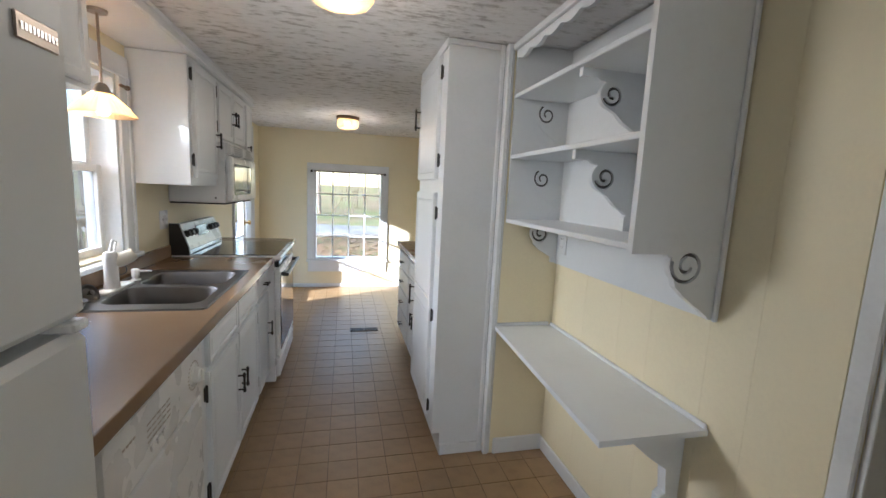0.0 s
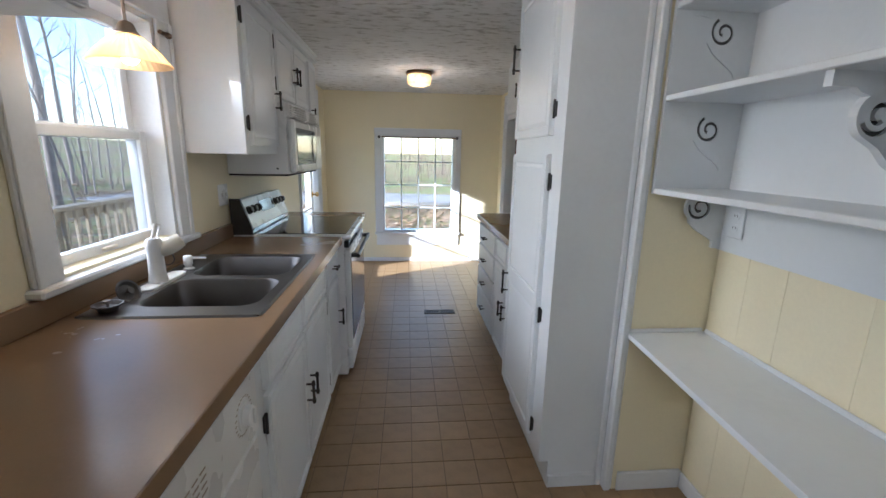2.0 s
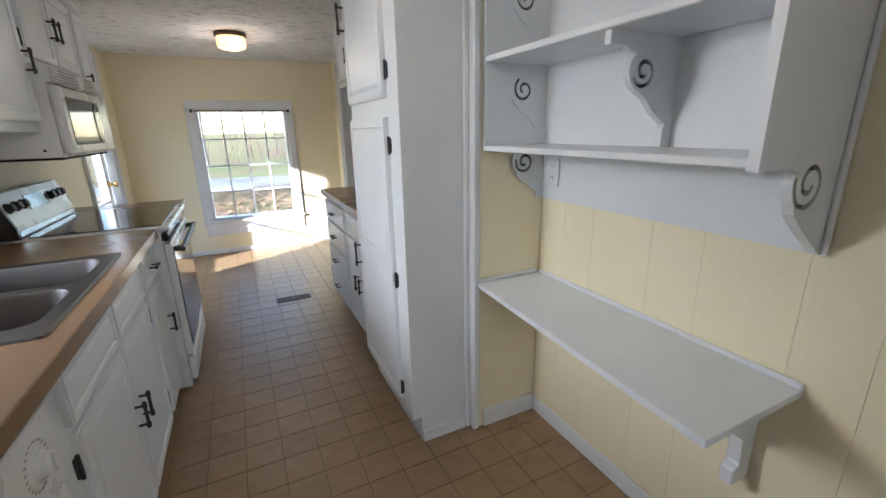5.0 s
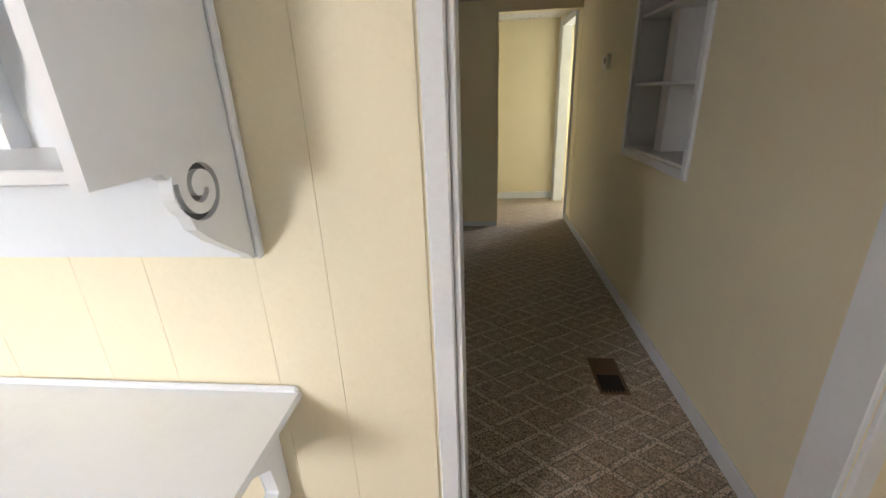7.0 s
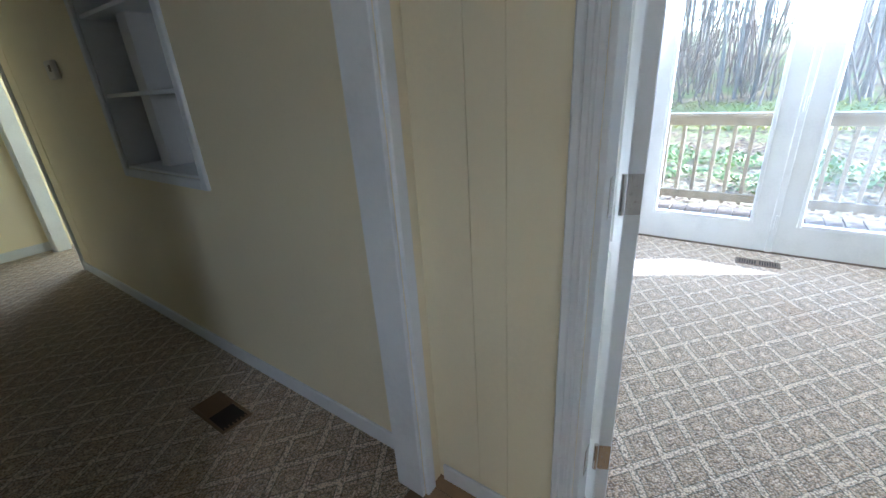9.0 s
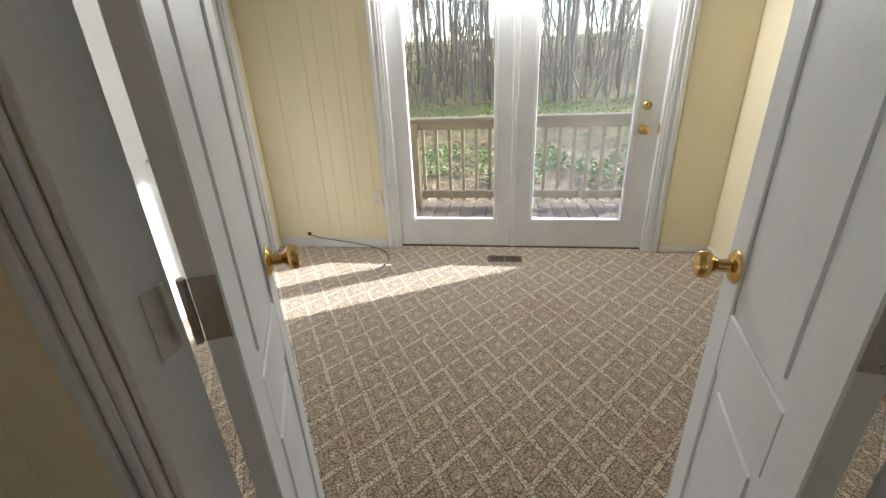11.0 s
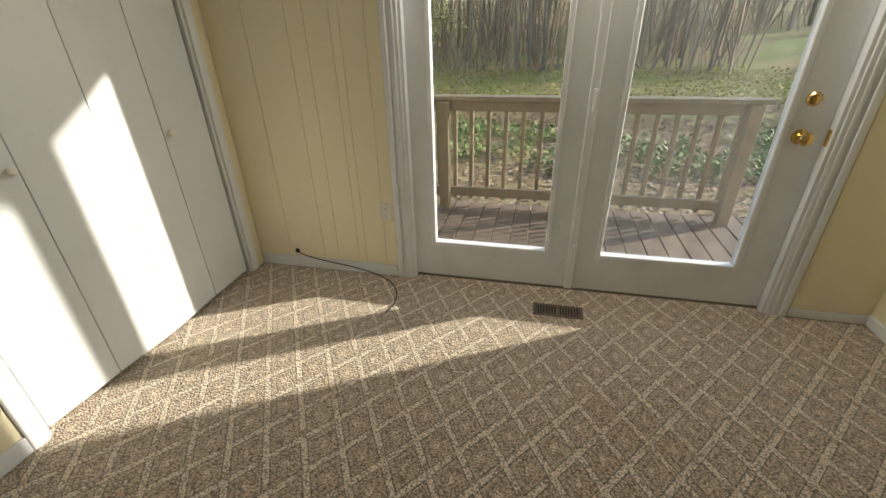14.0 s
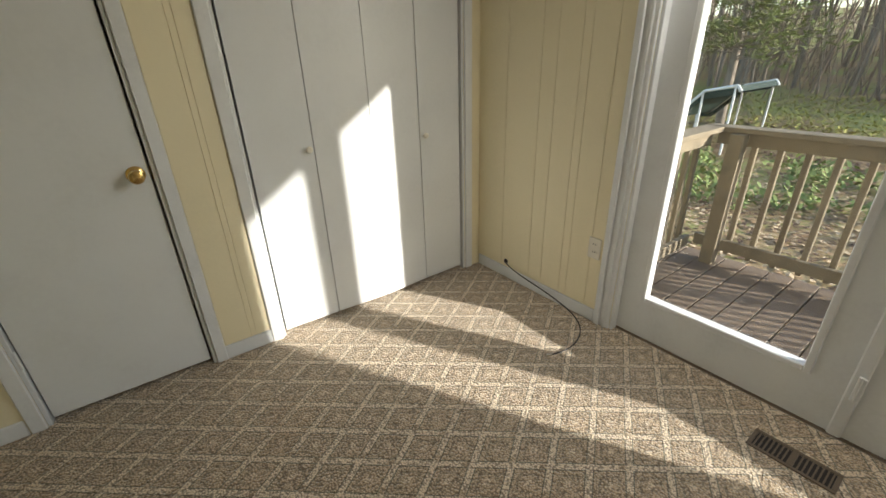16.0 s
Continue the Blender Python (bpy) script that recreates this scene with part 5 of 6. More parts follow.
# valance with a scalloped lower edge
bm = bmesh.new()
low = []
N = 80
for k in range(N + 1):
    y = SY0 + 0.022 + (SY1 - 0.014 - SY0 - 0.022) * k / N
    ph = k / N * 7
    low.append((y, 2.065 - 0.018 * abs(math.sin(math.pi * ph)) + 0.012 * math.sin(math.pi * k / N)))
prism(bm, low + [(SY1 - 0.014, CEIL - 0.004), (SY0 + 0.022, CEIL - 0.004)], pose(SF, 0, 0, 90, 0, 90), 0.018)
part("valance", bm, WHITE, sh)
part("crown", boxes((SF - 0.02, SF, SY0, SY1, CEIL - 0.035, CEIL - 0.004), bevel=0.004), TRIM, sh)

# near end panel, with a scroll cut through its foot
c_u, c_v = 2.278, 1.236
tail = [(2.211, 1.268), (2.218, 1.258)] + [(c_u + 0.055 * math.cos(a), c_v + 0.052 * math.sin(a)) for a in [radians(150 + k * 10) for k in range(9)]] + [(2.252, 1.172), (2.285, 1.143), (2.335, 1.108), (2.372, 1.084), (2.384, 1.070), (SB, 1.068)]
outline = [(SF - 0.02, CEIL - 0.004), (SF - 0.02, 1.268)] + tail + [(SB, CEIL - 0.004)]
bm = bmesh.new()
prism(bm, outline, pose(0, SY0 + 0.022, 0, 90, 0, 0), 0.022)
ct = bmesh.new()
ribbon(ct, spiral(c_u + 0.008, c_v - 0.002, 0.056, 0.012, 1.5, radians(165), 44)[::-1], pose(0, SY0 + 0.03, 0, 90, 0, 0), 0.011, 0.04)
part("end_panel", cut(bm, ct), WHITE, sh)
# dark ribbon inside the cut, painted as its shade
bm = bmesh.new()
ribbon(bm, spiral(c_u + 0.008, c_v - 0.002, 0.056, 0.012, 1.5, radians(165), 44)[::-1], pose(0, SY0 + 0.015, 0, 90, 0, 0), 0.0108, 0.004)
part("scroll_slot", bm, SLOT_SHADE, sh, "dark ribbon painted as shade inside the scroll slot")
part("edge_moulding", boxes((SB - 0.02, SB - 0.002, SY0 - 0.012, SY0, 1.065, CEIL - 0.004), bevel=0.004), TRIM, sh)


def bracket(y, top, height, deep, thick=0.02, name="scroll_bracket"):
    """Cut-out scroll bracket standing out from the back, under a shelf."""
    b = SB - 0.008
    k = height / 0.30
    cu, cv = b - deep * 0.53, top - 0.095 * k
    r = 0.052 * min(1, k * 1.05)
    line = [(b, top), (b - deep, top), (b - deep, top - 0.034 * k), (b - deep * 0.78, top - 0.034 * k), (b - deep * 0.73, top - 0.045 * k)]
    line += [(cu + r * math.cos(a), cv + r * math.sin(a)) for a in [radians(125 + q * 11) for q in range(12)]]
    line += [(b - deep * 0.46, top - 0.165 * k), (b - deep * 0.33, top - 0.20 * k), (b - deep * 0.20, top - 0.222 * k), (b - deep * 0.12, top - 0.235 * k), (b - deep * 0.15, top - 0.245 * k), (b - deep * 0.15, top - 0.298 * k), (b, top - 0.298 * k)]
    bm = bmesh.new()
    prism(bm, line, pose(0, y + thick, 0, 90, 0, 0), thick)
    ct = bmesh.new()
    ribbon(ct, spiral(cu + 0.004, cv, r * 0.80, r * 0.2, 1.3, radians(200), 36)[::-1], pose(0, y + thick + 0.01, 0, 90, 0, 0), 0.011, thick + 0.02)
    part(name, cut(bm, ct), WHITE, sh)
    # shade of the bracket's cut, put in as a dark ribbon
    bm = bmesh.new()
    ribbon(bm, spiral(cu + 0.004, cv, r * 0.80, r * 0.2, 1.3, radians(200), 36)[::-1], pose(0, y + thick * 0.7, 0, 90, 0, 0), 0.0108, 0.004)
    part("scroll_slot", bm, SLOT_SHADE, sh, "dark ribbon painted as shade inside the scroll slot")


bracket(4.52, 1.588, 0.296, 0.27)
bracket(4.52, 1.875, 0.267, 0.27)
# far end: white panel with the same scrolls cut into it, and one foot below
bm = bmesh.new()
box(bm, SF, SB - 0.008, SY1 - 0.014, SY1, 1.272, CEIL - 0.004)
for z in (1.492, 1.806):
    ct = bmesh.new()
    ribbon(ct, spiral(2.292, z + 0.006, 0.045, 0.010, 1.35, radians(120), 36)[::-1], pose(0, SY1 - 0.008, 0, 90, 0, 0), 0.010, 0.02)
    bm = cut(bm, ct)
    ct = bmesh.new()
    ribbon(ct, [(2.175, z + 0.052), (2.20, z + 0.052), (2.235, z + 0.046)], pose(0, SY1 - 0.011, 0, 90, 0, 0), 0.004, 0.02)
    bm = cut(bm, ct)
    ct = bmesh.new()
    ribbon(ct, [(2.235, z - 0.03), (2.262, z - 0.065), (2.305, z - 0.095), (2.34, z - 0.12), (2.35, z - 0.14)], pose(0, SY1 - 0.011, 0, 90, 0, 0), 0.004, 0.02)
    bm = cut(bm, ct)
part("far_end_panel", bm, WHITE, sh)
# dark strips painted as shade at the bottom of both scrolls
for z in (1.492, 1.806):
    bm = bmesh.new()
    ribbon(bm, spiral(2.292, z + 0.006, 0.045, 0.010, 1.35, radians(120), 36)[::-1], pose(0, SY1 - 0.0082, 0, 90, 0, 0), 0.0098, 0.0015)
    part("scroll_slot", bm, SLOT_SHADE, sh, "dark ribbon painted as shade inside the scroll slot")
line = [(SB, 1.272), (2.25, 1.272)] + [(2.30 + 0.052 * math.cos(a), 1.225 + 0.05 * math.sin(a)) for a in [radians(150 + q * 10) for q in range(9)]] + [(2.272, 1.165), (2.30, 1.14), (2.345, 1.115), (2.372, 1.098), (2.372, 1.072), (SB, 1.068)]
bm = bmesh.new()
prism(bm, line, pose(0, SY1, 0, 90, 0, 0), 0.014)
ct = bmesh.new()
ribbon(ct, spiral(2.306, 1.222, 0.044, 0.010, 1.4, radians(165), 36)[::-1], pose(0, SY1 + 0.01, 0, 90, 0, 0), 0.011, 0.04)
part("scroll_foot", cut(bm, ct), WHITE, sh)
# painted shade in the foot's scroll
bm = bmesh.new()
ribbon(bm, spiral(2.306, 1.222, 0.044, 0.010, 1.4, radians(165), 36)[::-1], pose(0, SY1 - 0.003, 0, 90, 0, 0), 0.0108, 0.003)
part("scroll_slot", bm, SLOT_SHADE, sh, "dark ribbon painted as shade inside the scroll slot")

dk2 = thing("wall_desk", (2.22, 4.6, 0.70), "white painted wall-mounted desk shelf on wooden brackets", "desk")
bm = bmesh.new()
prism(bm, [(2.035, 4.085), (EX - 0.006, 4.085), (EX - 0.006, 5.103), (2.095, 5.103)], pose(0, 0, 0.708), 0.02)
part("desk_board", bm, WHITE, dk2)
part("back_trim", boxes((EX - 0.02, EX - 0.006, 4.085, 5.09, 0.728, 0.745), bevel=0.005), TRIM, dk2)
part("side_trim", boxes((2.10, EX - 0.02, 5.09, 5.104, 0.728, 0.745), bevel=0.005), TRIM, dk2)
for y, foot in ((4.16, 0.40), (5.04, 0.58)):
    b = EX - 0.006
    dpt = 0.27 if foot < 0.5 else 0.09
    line = [(b, 0.708), (b - dpt, 0.708), (b - dpt, 0.665), (b - dpt * 0.72, 0.655), (b - dpt * 0.5, 0.60), (b - 0.06, 0.55), (b - 0.05, foot + 0.06), (b - 0.075, foot + 0.05), (b - 0.075, foot), (b, foot)] if foot < 0.5 else \
        [(b, 0.708), (b - dpt, 0.708), (b - dpt, 0.66), (b - 0.035, 0.64), (b - 0.035, foot), (b, foot)]
    bm = bmesh.new()
    prism(bm, line, pose(0, y + 0.035, 0, 90, 0, 0), 0.035)
    bmesh.ops.bevel(bm, geom=list(bm.edges), offset=0.003, segments=1, affect="EDGES")
    part("bracket", bm, WHITE, dk2)

# ---- lamps ----
PDX, PDY, PDZ = 0.361, 5.145, 1.657
pl = thing("pendant_lamp", (PDX, PDY, PDZ), "hanging lamp with ribbed amber glass shade, lit", "lamp")
SHADE = bpy.data.materials.new("ribbed_amber_glass")
SHADE.use_nodes = True
st_ = SHADE.node_tree
st_.nodes.remove(st_.nodes["Principled BSDF"])
trl, trp, gls, mxa, mxb = (st_.nodes.new("ShaderNode" + k) for k in ("BsdfTranslucent", "BsdfTransparent", "BsdfGlossy", "MixShader", "MixShader"))
trl.inputs["Color"].default_value = (0.95, 0.72, 0.45, 1)
trp.inputs["Color"].default_value = (1.0, 0.85, 0.66, 1)
gls.inputs["Roughness"].default_value = 0.2
mxa.inputs["Fac"].default_value, mxb.inputs["Fac"].default_value = 0.2, 0.08
st_.links.new(trl.outputs[0], mxa.inputs[1])
st_.links.new(trp.outputs[0], mxa.inputs[2])
st_.links.new(mxa.outputs[0], mxb.inputs[1])
st_.links.new(gls.outputs[0], mxb.inputs[2])
st_.links.new(mxb.outputs[0], st_.nodes["Material Output"].inputs["Surface"])


def lit(x, y, z, watts):
    d = bpy.data.lights.new("bulb_light", "POINT")
    d.energy, d.color, d.shadow_soft_size = watts, (1.0, 0.86, 0.70), 0.10
    new("bulb_light", d).location = (x, y, z)


bm = bmesh.new()
n = 72
rings = []
for r, z in ((0.115, 0.0), (0.111, 0.004), (0.088, 0.034), (0.056, 0.066), (0.030, 0.088)):
    rings.append([bm.verts.new((PDX + (r + (0.0018 if k % 2 else 0)) * math.cos(2 * math.pi * k / n), PDY + (r + (0.0018 if k % 2 else 0)) * math.sin(2 * math.pi * k / n), PDZ + z)) for k in range(n)])
for a, b in zip(rings, rings[1:]):
    for k in range(n):
        bm.faces.new((a[k], a[(k + 1) % n], b[(k + 1) % n], b[k]))
ob = part("shade", bm, SHADE, pl, "ribbed amber glass shade")
md = ob.modifiers.new("thick", "SOLIDIFY")
md.thickness = 0.004
bm = bmesh.new()
lathe(bm, [(0.036, 0.078), (0.036, 0.088), (0.028, 0.096), (0.022, 0.114), (0.015, 0.122), (0.005, 0.126), (0.005, 0.388), (0.034, 0.390), (0.036, 0.402), (0, 0.403)], pose(PDX, PDY, PDZ), 24)
part("stem", bm, NICKEL, pl, "aged nickel stem and canopy", smooth=True)
bm = bmesh.new()
bmesh.ops.create_uvsphere(bm, u_segments=16, v_segments=10, radius=0.026, matrix=Matrix.Translation((PDX, PDY, PDZ + 0.022)))
part("bulb", bm, BULB, pl, smooth=True)
lit(PDX, PDY, PDZ - 0.015, 0.14)


def flush_light(x, y, label, watts):
    th = thing("ceiling_light", (x, y, CEIL), label, "lamp", "ceiling lights")
    bm = bmesh.new()
    lathe(bm, [(0.118, 0), (0.118, -0.026), (0.112, -0.03), (0, -0.03)], pose(x, y, CEIL - 0.001), 32)
    part("base", bm, BRONZE, th, "dark bronze ceiling plate", smooth=True)
    bm = bmesh.new()
    k = 40
    prof = [(0.10, -0.03), (0.108, -0.06), (0.105, -0.095), (0.09, -0.115), (0.05, -0.122), (0.0005, -0.124)]
    rr = [[bm.verts.new((x + (r + (0.003 if q % 2 and r > 0.02 else 0)) * math.cos(2 * math.pi * q / k), y + (r + (0.003 if q % 2 and r > 0.02 else 0)) * math.sin(2 * math.pi * q / k), CEIL + z)) for q in range(k)] for r, z in prof]
    for a, b in zip(rr, rr[1:]):
        for q in range(k):
            bm.faces.new((a[q], a[(q + 1) % k], b[(q + 1) % k], b[q]))
    part("glass", bm, SHADE, th, "ribbed amber glass")
    bm = bmesh.new()
    bmesh.ops.create_uvsphere(bm, u_segments=14, v_segments=8, radius=0.028, matrix=Matrix.Translation((x, y, CEIL - 0.075)))
    part("bulb", bm, BULB, th, smooth=True)
    lit(x, y, CEIL - 0.235, watts)


flush_light(1.345, 7.72, "bronze flush ceiling light with glowing amber glass", 0.4)
flush_light(1.30, 4.64, "amber glass flush ceiling light, lit, over the aisle", 0.28)


# ---- brick seen in the next room ----
rng = random.Random(4)
bw = solid("wall_brick", boxes((EX + 0.11, 4.4, NY + 0.01, NY + 0.08, 0, CEIL)), MORTAR, "red brick wall in the next room", "wall", kind="structure")
bme = to_mesh("brick", boxes((-0.098, 0.098, -0.012, 0.02, -0.029, 0.029), bevel=0.004), BRICK)
for r in range(30):
    for k in range(9):
        x = EX + 0.22 + k * 0.208 + (0.104 if r % 2 else 0)
        z = 0.036 + r * 0.07
        ob = new("brick", bme)
        ob.location = (x, NY + 0.005 + rng.uniform(-0.002, 0.002), z)
        ob.parent = bw

# ---- the deck ----
DZ = -0.15
dk3 = thing("deck", (1.3, -0.85, DZ), "weathered wooden deck with boards and joists", "deck")
for k in range(27):
    x = -0.92 + k * 0.146
    part("board", boxes((x, x + 0.138, -1.72, -0.155, DZ - 0.03, DZ + rng.uniform(-0.002, 0.002)), bevel=0.004), DECKWOOD, dk3)
for y in (-1.66, -0.9, -0.22):
    part("joist", boxes((-0.92, 3.0, y - 0.02, y + 0.02, DZ - 0.22, DZ - 0.032)), DECKWOOD, dk3)
for x in (-0.8, 1.0, 2.8):
    part("footing", boxes((x - 0.05, x + 0.05, -1.70, -1.60, -0.75, DZ - 0.032)), DECKWOOD, dk3)
RY, RX = -1.62, 2.66


def railing(name, p, q, n, posts, label):
    """Railing with a flat cap, two rails and square balusters between p and q."""
    p, q = Vector((*p, 0)), Vector((*q, 0))
    d = (q - p)
    ln = d.length
    th = thing(name, (p.x, p.y, DZ), label, "railing", "deck railings")
    m = Matrix.Translation(p) @ Matrix.Rotation(math.atan2(d.y, d.x), 4, "Z")

    def bx(nm, u0, u1, v0, v1, z0, z1, bev=0.004):
        bm = bmesh.new()
        box(bm, u0, u1, v0, v1, z0, z1, bev)
        bmesh.ops.transform(bm, matrix=m, verts=bm.verts)
        part(nm, bm, RAILWOOD, th)

    bx("cap", -0.07, ln + 0.07, -0.07, 0.07, 0.815, 0.85)
    bx("top_rail", 0, ln, -0.02, 0.02, 0.725, 0.813)
    bx("bottom_rail", 0, ln, -0.02, 0.02, -0.055, 0.03)
    for k in range(n):
        u = ln * (k + 0.5) / n
        bx("baluster", u - 0.018, u + 0.018, 0.021, 0.055, -0.09, 0.80)
    for u in posts:
        bx("post", u - 0.045, u + 0.045, -0.111, -0.021, DZ - 0.2, 0.813)


railing("deck_railing", (RX, RY), (0.08, RY), 17, (0.15, 1.3, 2.53), "weathered wooden deck railing along the yard side")
railing("deck_railing", (RX + 0.02, -0.2), (RX + 0.02, RY + 0.1), 10, (0.1,), "weathered wooden deck railing at the deck's end")
wd2 = thing("deck", (-1.1, 8.0, DZ), "weathered wooden deck outside the kitchen door", "deck")
for k in range(15):
    x = -2.1 + k * 0.146
    part("board", boxes((x, x + 0.138, 6.2, 11.0, DZ - 0.03, DZ), bevel=0.004), DECKWOOD, wd2)
for y in (6.3, 8.5, 10.8):
    part("footing", boxes((-2.1, -2.0, y - 0.05, y + 0.05, -0.9, DZ - 0.03)), DECKWOOD, wd2)
railing("deck_railing", (-2.02, 11.0), (-2.02, 6.2), 34, (0.1, 1.7, 3.2, 4.7), "weathered wooden deck railing outside the kitchen window")
# steps down on the west end, with a sloping rail
st = thing("deck_stairs", (-0.6, -1.2, -0.7), "weathered wooden stair rail beside the deck", "stairs")
for k in range(3):
    part("tread", boxes((-1.2 - k * 0.27, -0.93 - k * 0.27, -1.6, -0.4, DZ - 0.18 * (k + 1), DZ - 0.18 * (k + 1) + 0.035), bevel=0.004), DECKWOOD, st)
# eave of the roof over the glass door, and the roof above
solid("roof_eave", boxes((-2.2, 7.8, -0.55, -0.151, 2.03, 2.25), (-2.2, 7.8, -0.151, 2.76, 2.26, 2.45), (-0.45, 7.8, 2.76, 9.6, 2.26, 2.45), (-0.45, 0.074, 2.76, 9.6, 2.20, 2.25), (-2.2, -1.76, -0.151, 2.76, 2.03, 2.25)), PLASTER, "white boxed roof eave", "roof", kind="structure")

# ---- ground and distance ----
GZ = -0.72


def hill(x, y):
    r = math.hypot(x - 1, y - 4)
    return GZ + 0.25 * noise.noise((x * 0.06, y * 0.06, 0)) * min(1, r / 20) + max(0, r - 9) * 0.018 + max(0, min(-16.0 - y, 60)) * 0.09 + max(0, min(-9.0 - x, 50)) * 0.05 * min(1, max(0, (y + 14) / 14))


verts, faces = [], []
rad = [0, 3, 5, 7, 9, 11, 13, 15, 17, 19, 21, 23, 26, 31, 38, 48, 65, 90, 200, 600, 2500]
NA = 64
for r in rad:
    for k in range(NA):
        a = 2 * math.pi * k / NA
        x, y = 1 + r * math.cos(a), 4 + r * math.sin(a)
        verts.append((x, y, hill(x, y) if r < 150 else GZ + 1.6))
for i in range(len(rad) - 1):
    for k in range(NA):
        faces.append((i * NA + k, i * NA + (k + 1) % NA, (i + 1) * NA + (k + 1) % NA, (i + 1) * NA + k))
gme = bpy.data.meshes.new("ground")
gme.from_pydata(verts, [], faces)
gme.materials.append(GROUND)
tagged(new("ground", gme), "grassy yard with fallen leaves", "ground", kind="structure")
solid("driveway", boxes((-30, 40, 19.5, 24.0, -0.6, -0.40)), ROAD, "pale gravel driveway crossing the yard", "road", kind="structure")


def leaf_scatter(name, count, x0, x1, y0, y1, size, mat, label, up=0.3, lift=0.01, tall=0.0, clump=None):
    vs, fs = [], []
    r = random.Random(11 + count)
    for _ in range(count):
        x, y = r.uniform(x0, x1), r.uniform(y0, y1)
        if clump is not None and noise.noise((x * 0.9, y * 0.9, 3.0)) < clump:
            continue
        z = hill(x, y) + lift + r.random() * tall
        a, s = r.uniform(0, 6.28), size * r.uniform(0.6, 1.4)
        t1, t2 = r.uniform(-up, up), r.uniform(-up, up)
        u = Vector((math.cos(a), math.sin(a), t1)) * s
        v = Vector((-math.sin(a), math.cos(a), t2)) * s * 0.6
        c = Vector((x, y, z + abs(t1) * s + abs(t2) * s * 0.6))
        i = len(vs)
        vs += [c - u, c + v, c + u * 1.1, c - v]
        fs.append((i, i + 1, i + 2, i + 3))
    me = bpy.data.meshes.new(name)
    me.from_pydata(vs, [], fs)
    me.materials.append(mat)
    return tagged(new(name, me), label, "leaves", kind="stuff")


leaf_scatter("fallen_leaves", 24000, -9, 13, -13, -1.9, 0.032, LEAF, "brown fallen leaves on the yard")
leaf_scatter("fallen_leaves", 12002, -5, 9, -9, -1.9, 0.033, PALELEAF, "pale dry fallen leaves on the yard")
leaf_scatter("fallen_leaves", 12003, -5, 9, -9, -1.9, 0.033, DARKLEAF, "dark brown fallen leaves on the yard")
leaf_scatter("fallen_leaves", 5000, -4, 8, 9.6, 16, 0.06, PALELEAF, "pale fallen leaves on the front lawn")
leaf_scatter("fallen_leaves", 12001, -9, 13, -12.5, -8, 0.045, DARKLEAF, "reddish brown leaf litter before the lawn")
leaf_scatter("ground_plants", 15000, -6, 11, -7.6, -4.6, 0.04, GREEN, "low green plants growing in the yard", 1.0, 0.0, 0.22, clump=-0.08)
leaf_scatter("grass_tufts", 20000, -12, 18, -18, -11.5, 0.04, GRASS, "green grass tufts on the far lawn", 0.9, 0.02, 0.05)
leaf_scatter("fallen_leaves", 21000, -6, 9, 9.6, 19.4, 0.065, LEAF, "reddish fallen leaves on the front lawn")
leaf_scatter("fallen_leaves", 15000, -16, -2.2, 2, 26, 0.07, LEAF, "brown fallen leaves beside the house")


def tubes(segs, n=5):
    vs, fs = [], []
    for p, q, r0, r1 in segs:
        d = q - p
        if d.length < 1e-5:
            continue
        m = d.to_track_quat("Z", "Y").to_matrix()
        i = len(vs)
        for c, r in ((p, r0), (q, r1)):
            for k in range(n):
                a = 2 * math.pi * k / n
                vs.append(c + m @ Vector((r * math.cos(a), r * math.sin(a), 0)))
        for k in range(n):
            fs.append((i + k, i + (k + 1) % n, i + n + (k + 1) % n, i + n + k))
    return vs, fs


def tube_mesh(name, segs, mat, n=5):
    vs, fs = tubes(segs, n)
    me = bpy.data.meshes.new(name)
    me.from_pydata(vs, [], fs)
    me.materials.append(mat)
    me.polygons.foreach_set("use_smooth", [True] * len(fs))
    return me


def grow(r, height, girth, spread=0.5, low=0.3, twigs=3):
    """Segments of a bare tree: its trunk, and its branching crown."""
    trunk, crown = [], []
    p, d = Vector((0, 0, -0.3)), Vector((r.uniform(-0.05, 0.05), r.uniform(-0.05, 0.05), 1)).normalized()
    steps = 9
    for k in range(steps):
        q = p + d * height / steps
        r0, r1 = girth * (1 - k / steps) ** 0.8 + 0.006, girth * (1 - (k + 1) / steps) ** 0.8 + 0.006
        trunk.append((p, q, r0, r1))
        if k / steps >= low:
            for _ in range(r.choice((1, 2, 2, 3))):
                a = r.uniform(0, 6.28)
                e = Vector((math.cos(a), math.sin(a), r.uniform(0.3, 1.1))).normalized()
                limb(r, crown, q - d * r.random() * height / steps, e, height * spread * (1.05 - k / steps) * r.uniform(0.35, 0.75), r1 * 0.55, twigs)
        p = q
        d = (d + Vector((r.uniform(-0.09, 0.09), r.uniform(-0.09, 0.09), 0))).normalized()
    return trunk, crown


def limb(r, out, p, d, length, girth, depth):
    steps = 3
    for k in range(steps):
        q = p + d * length / steps
        g0, g1 = max(0.004, girth * (1 - k / steps * 0.7)), max(0.003, girth * (1 - (k + 1) / steps * 0.7))
        out.append((p, q, g0, g1))
        if depth > 0:
            for _ in range(2):
                e = (d + Vector((r.uniform(-0.9, 0.9), r.uniform(-0.9, 0.9), r.uniform(-0.2, 0.7)))).normalized()
                limb(r, out, q, e, length * r.uniform(0.3, 0.5), g1 * 0.6, depth - 1)
        p = q
        d = (d + Vector((r.uniform(-0.2, 0.2), r.uniform(-0.2, 0.2), 0.12))).normalized()


tr = random.Random(21)
kinds = []
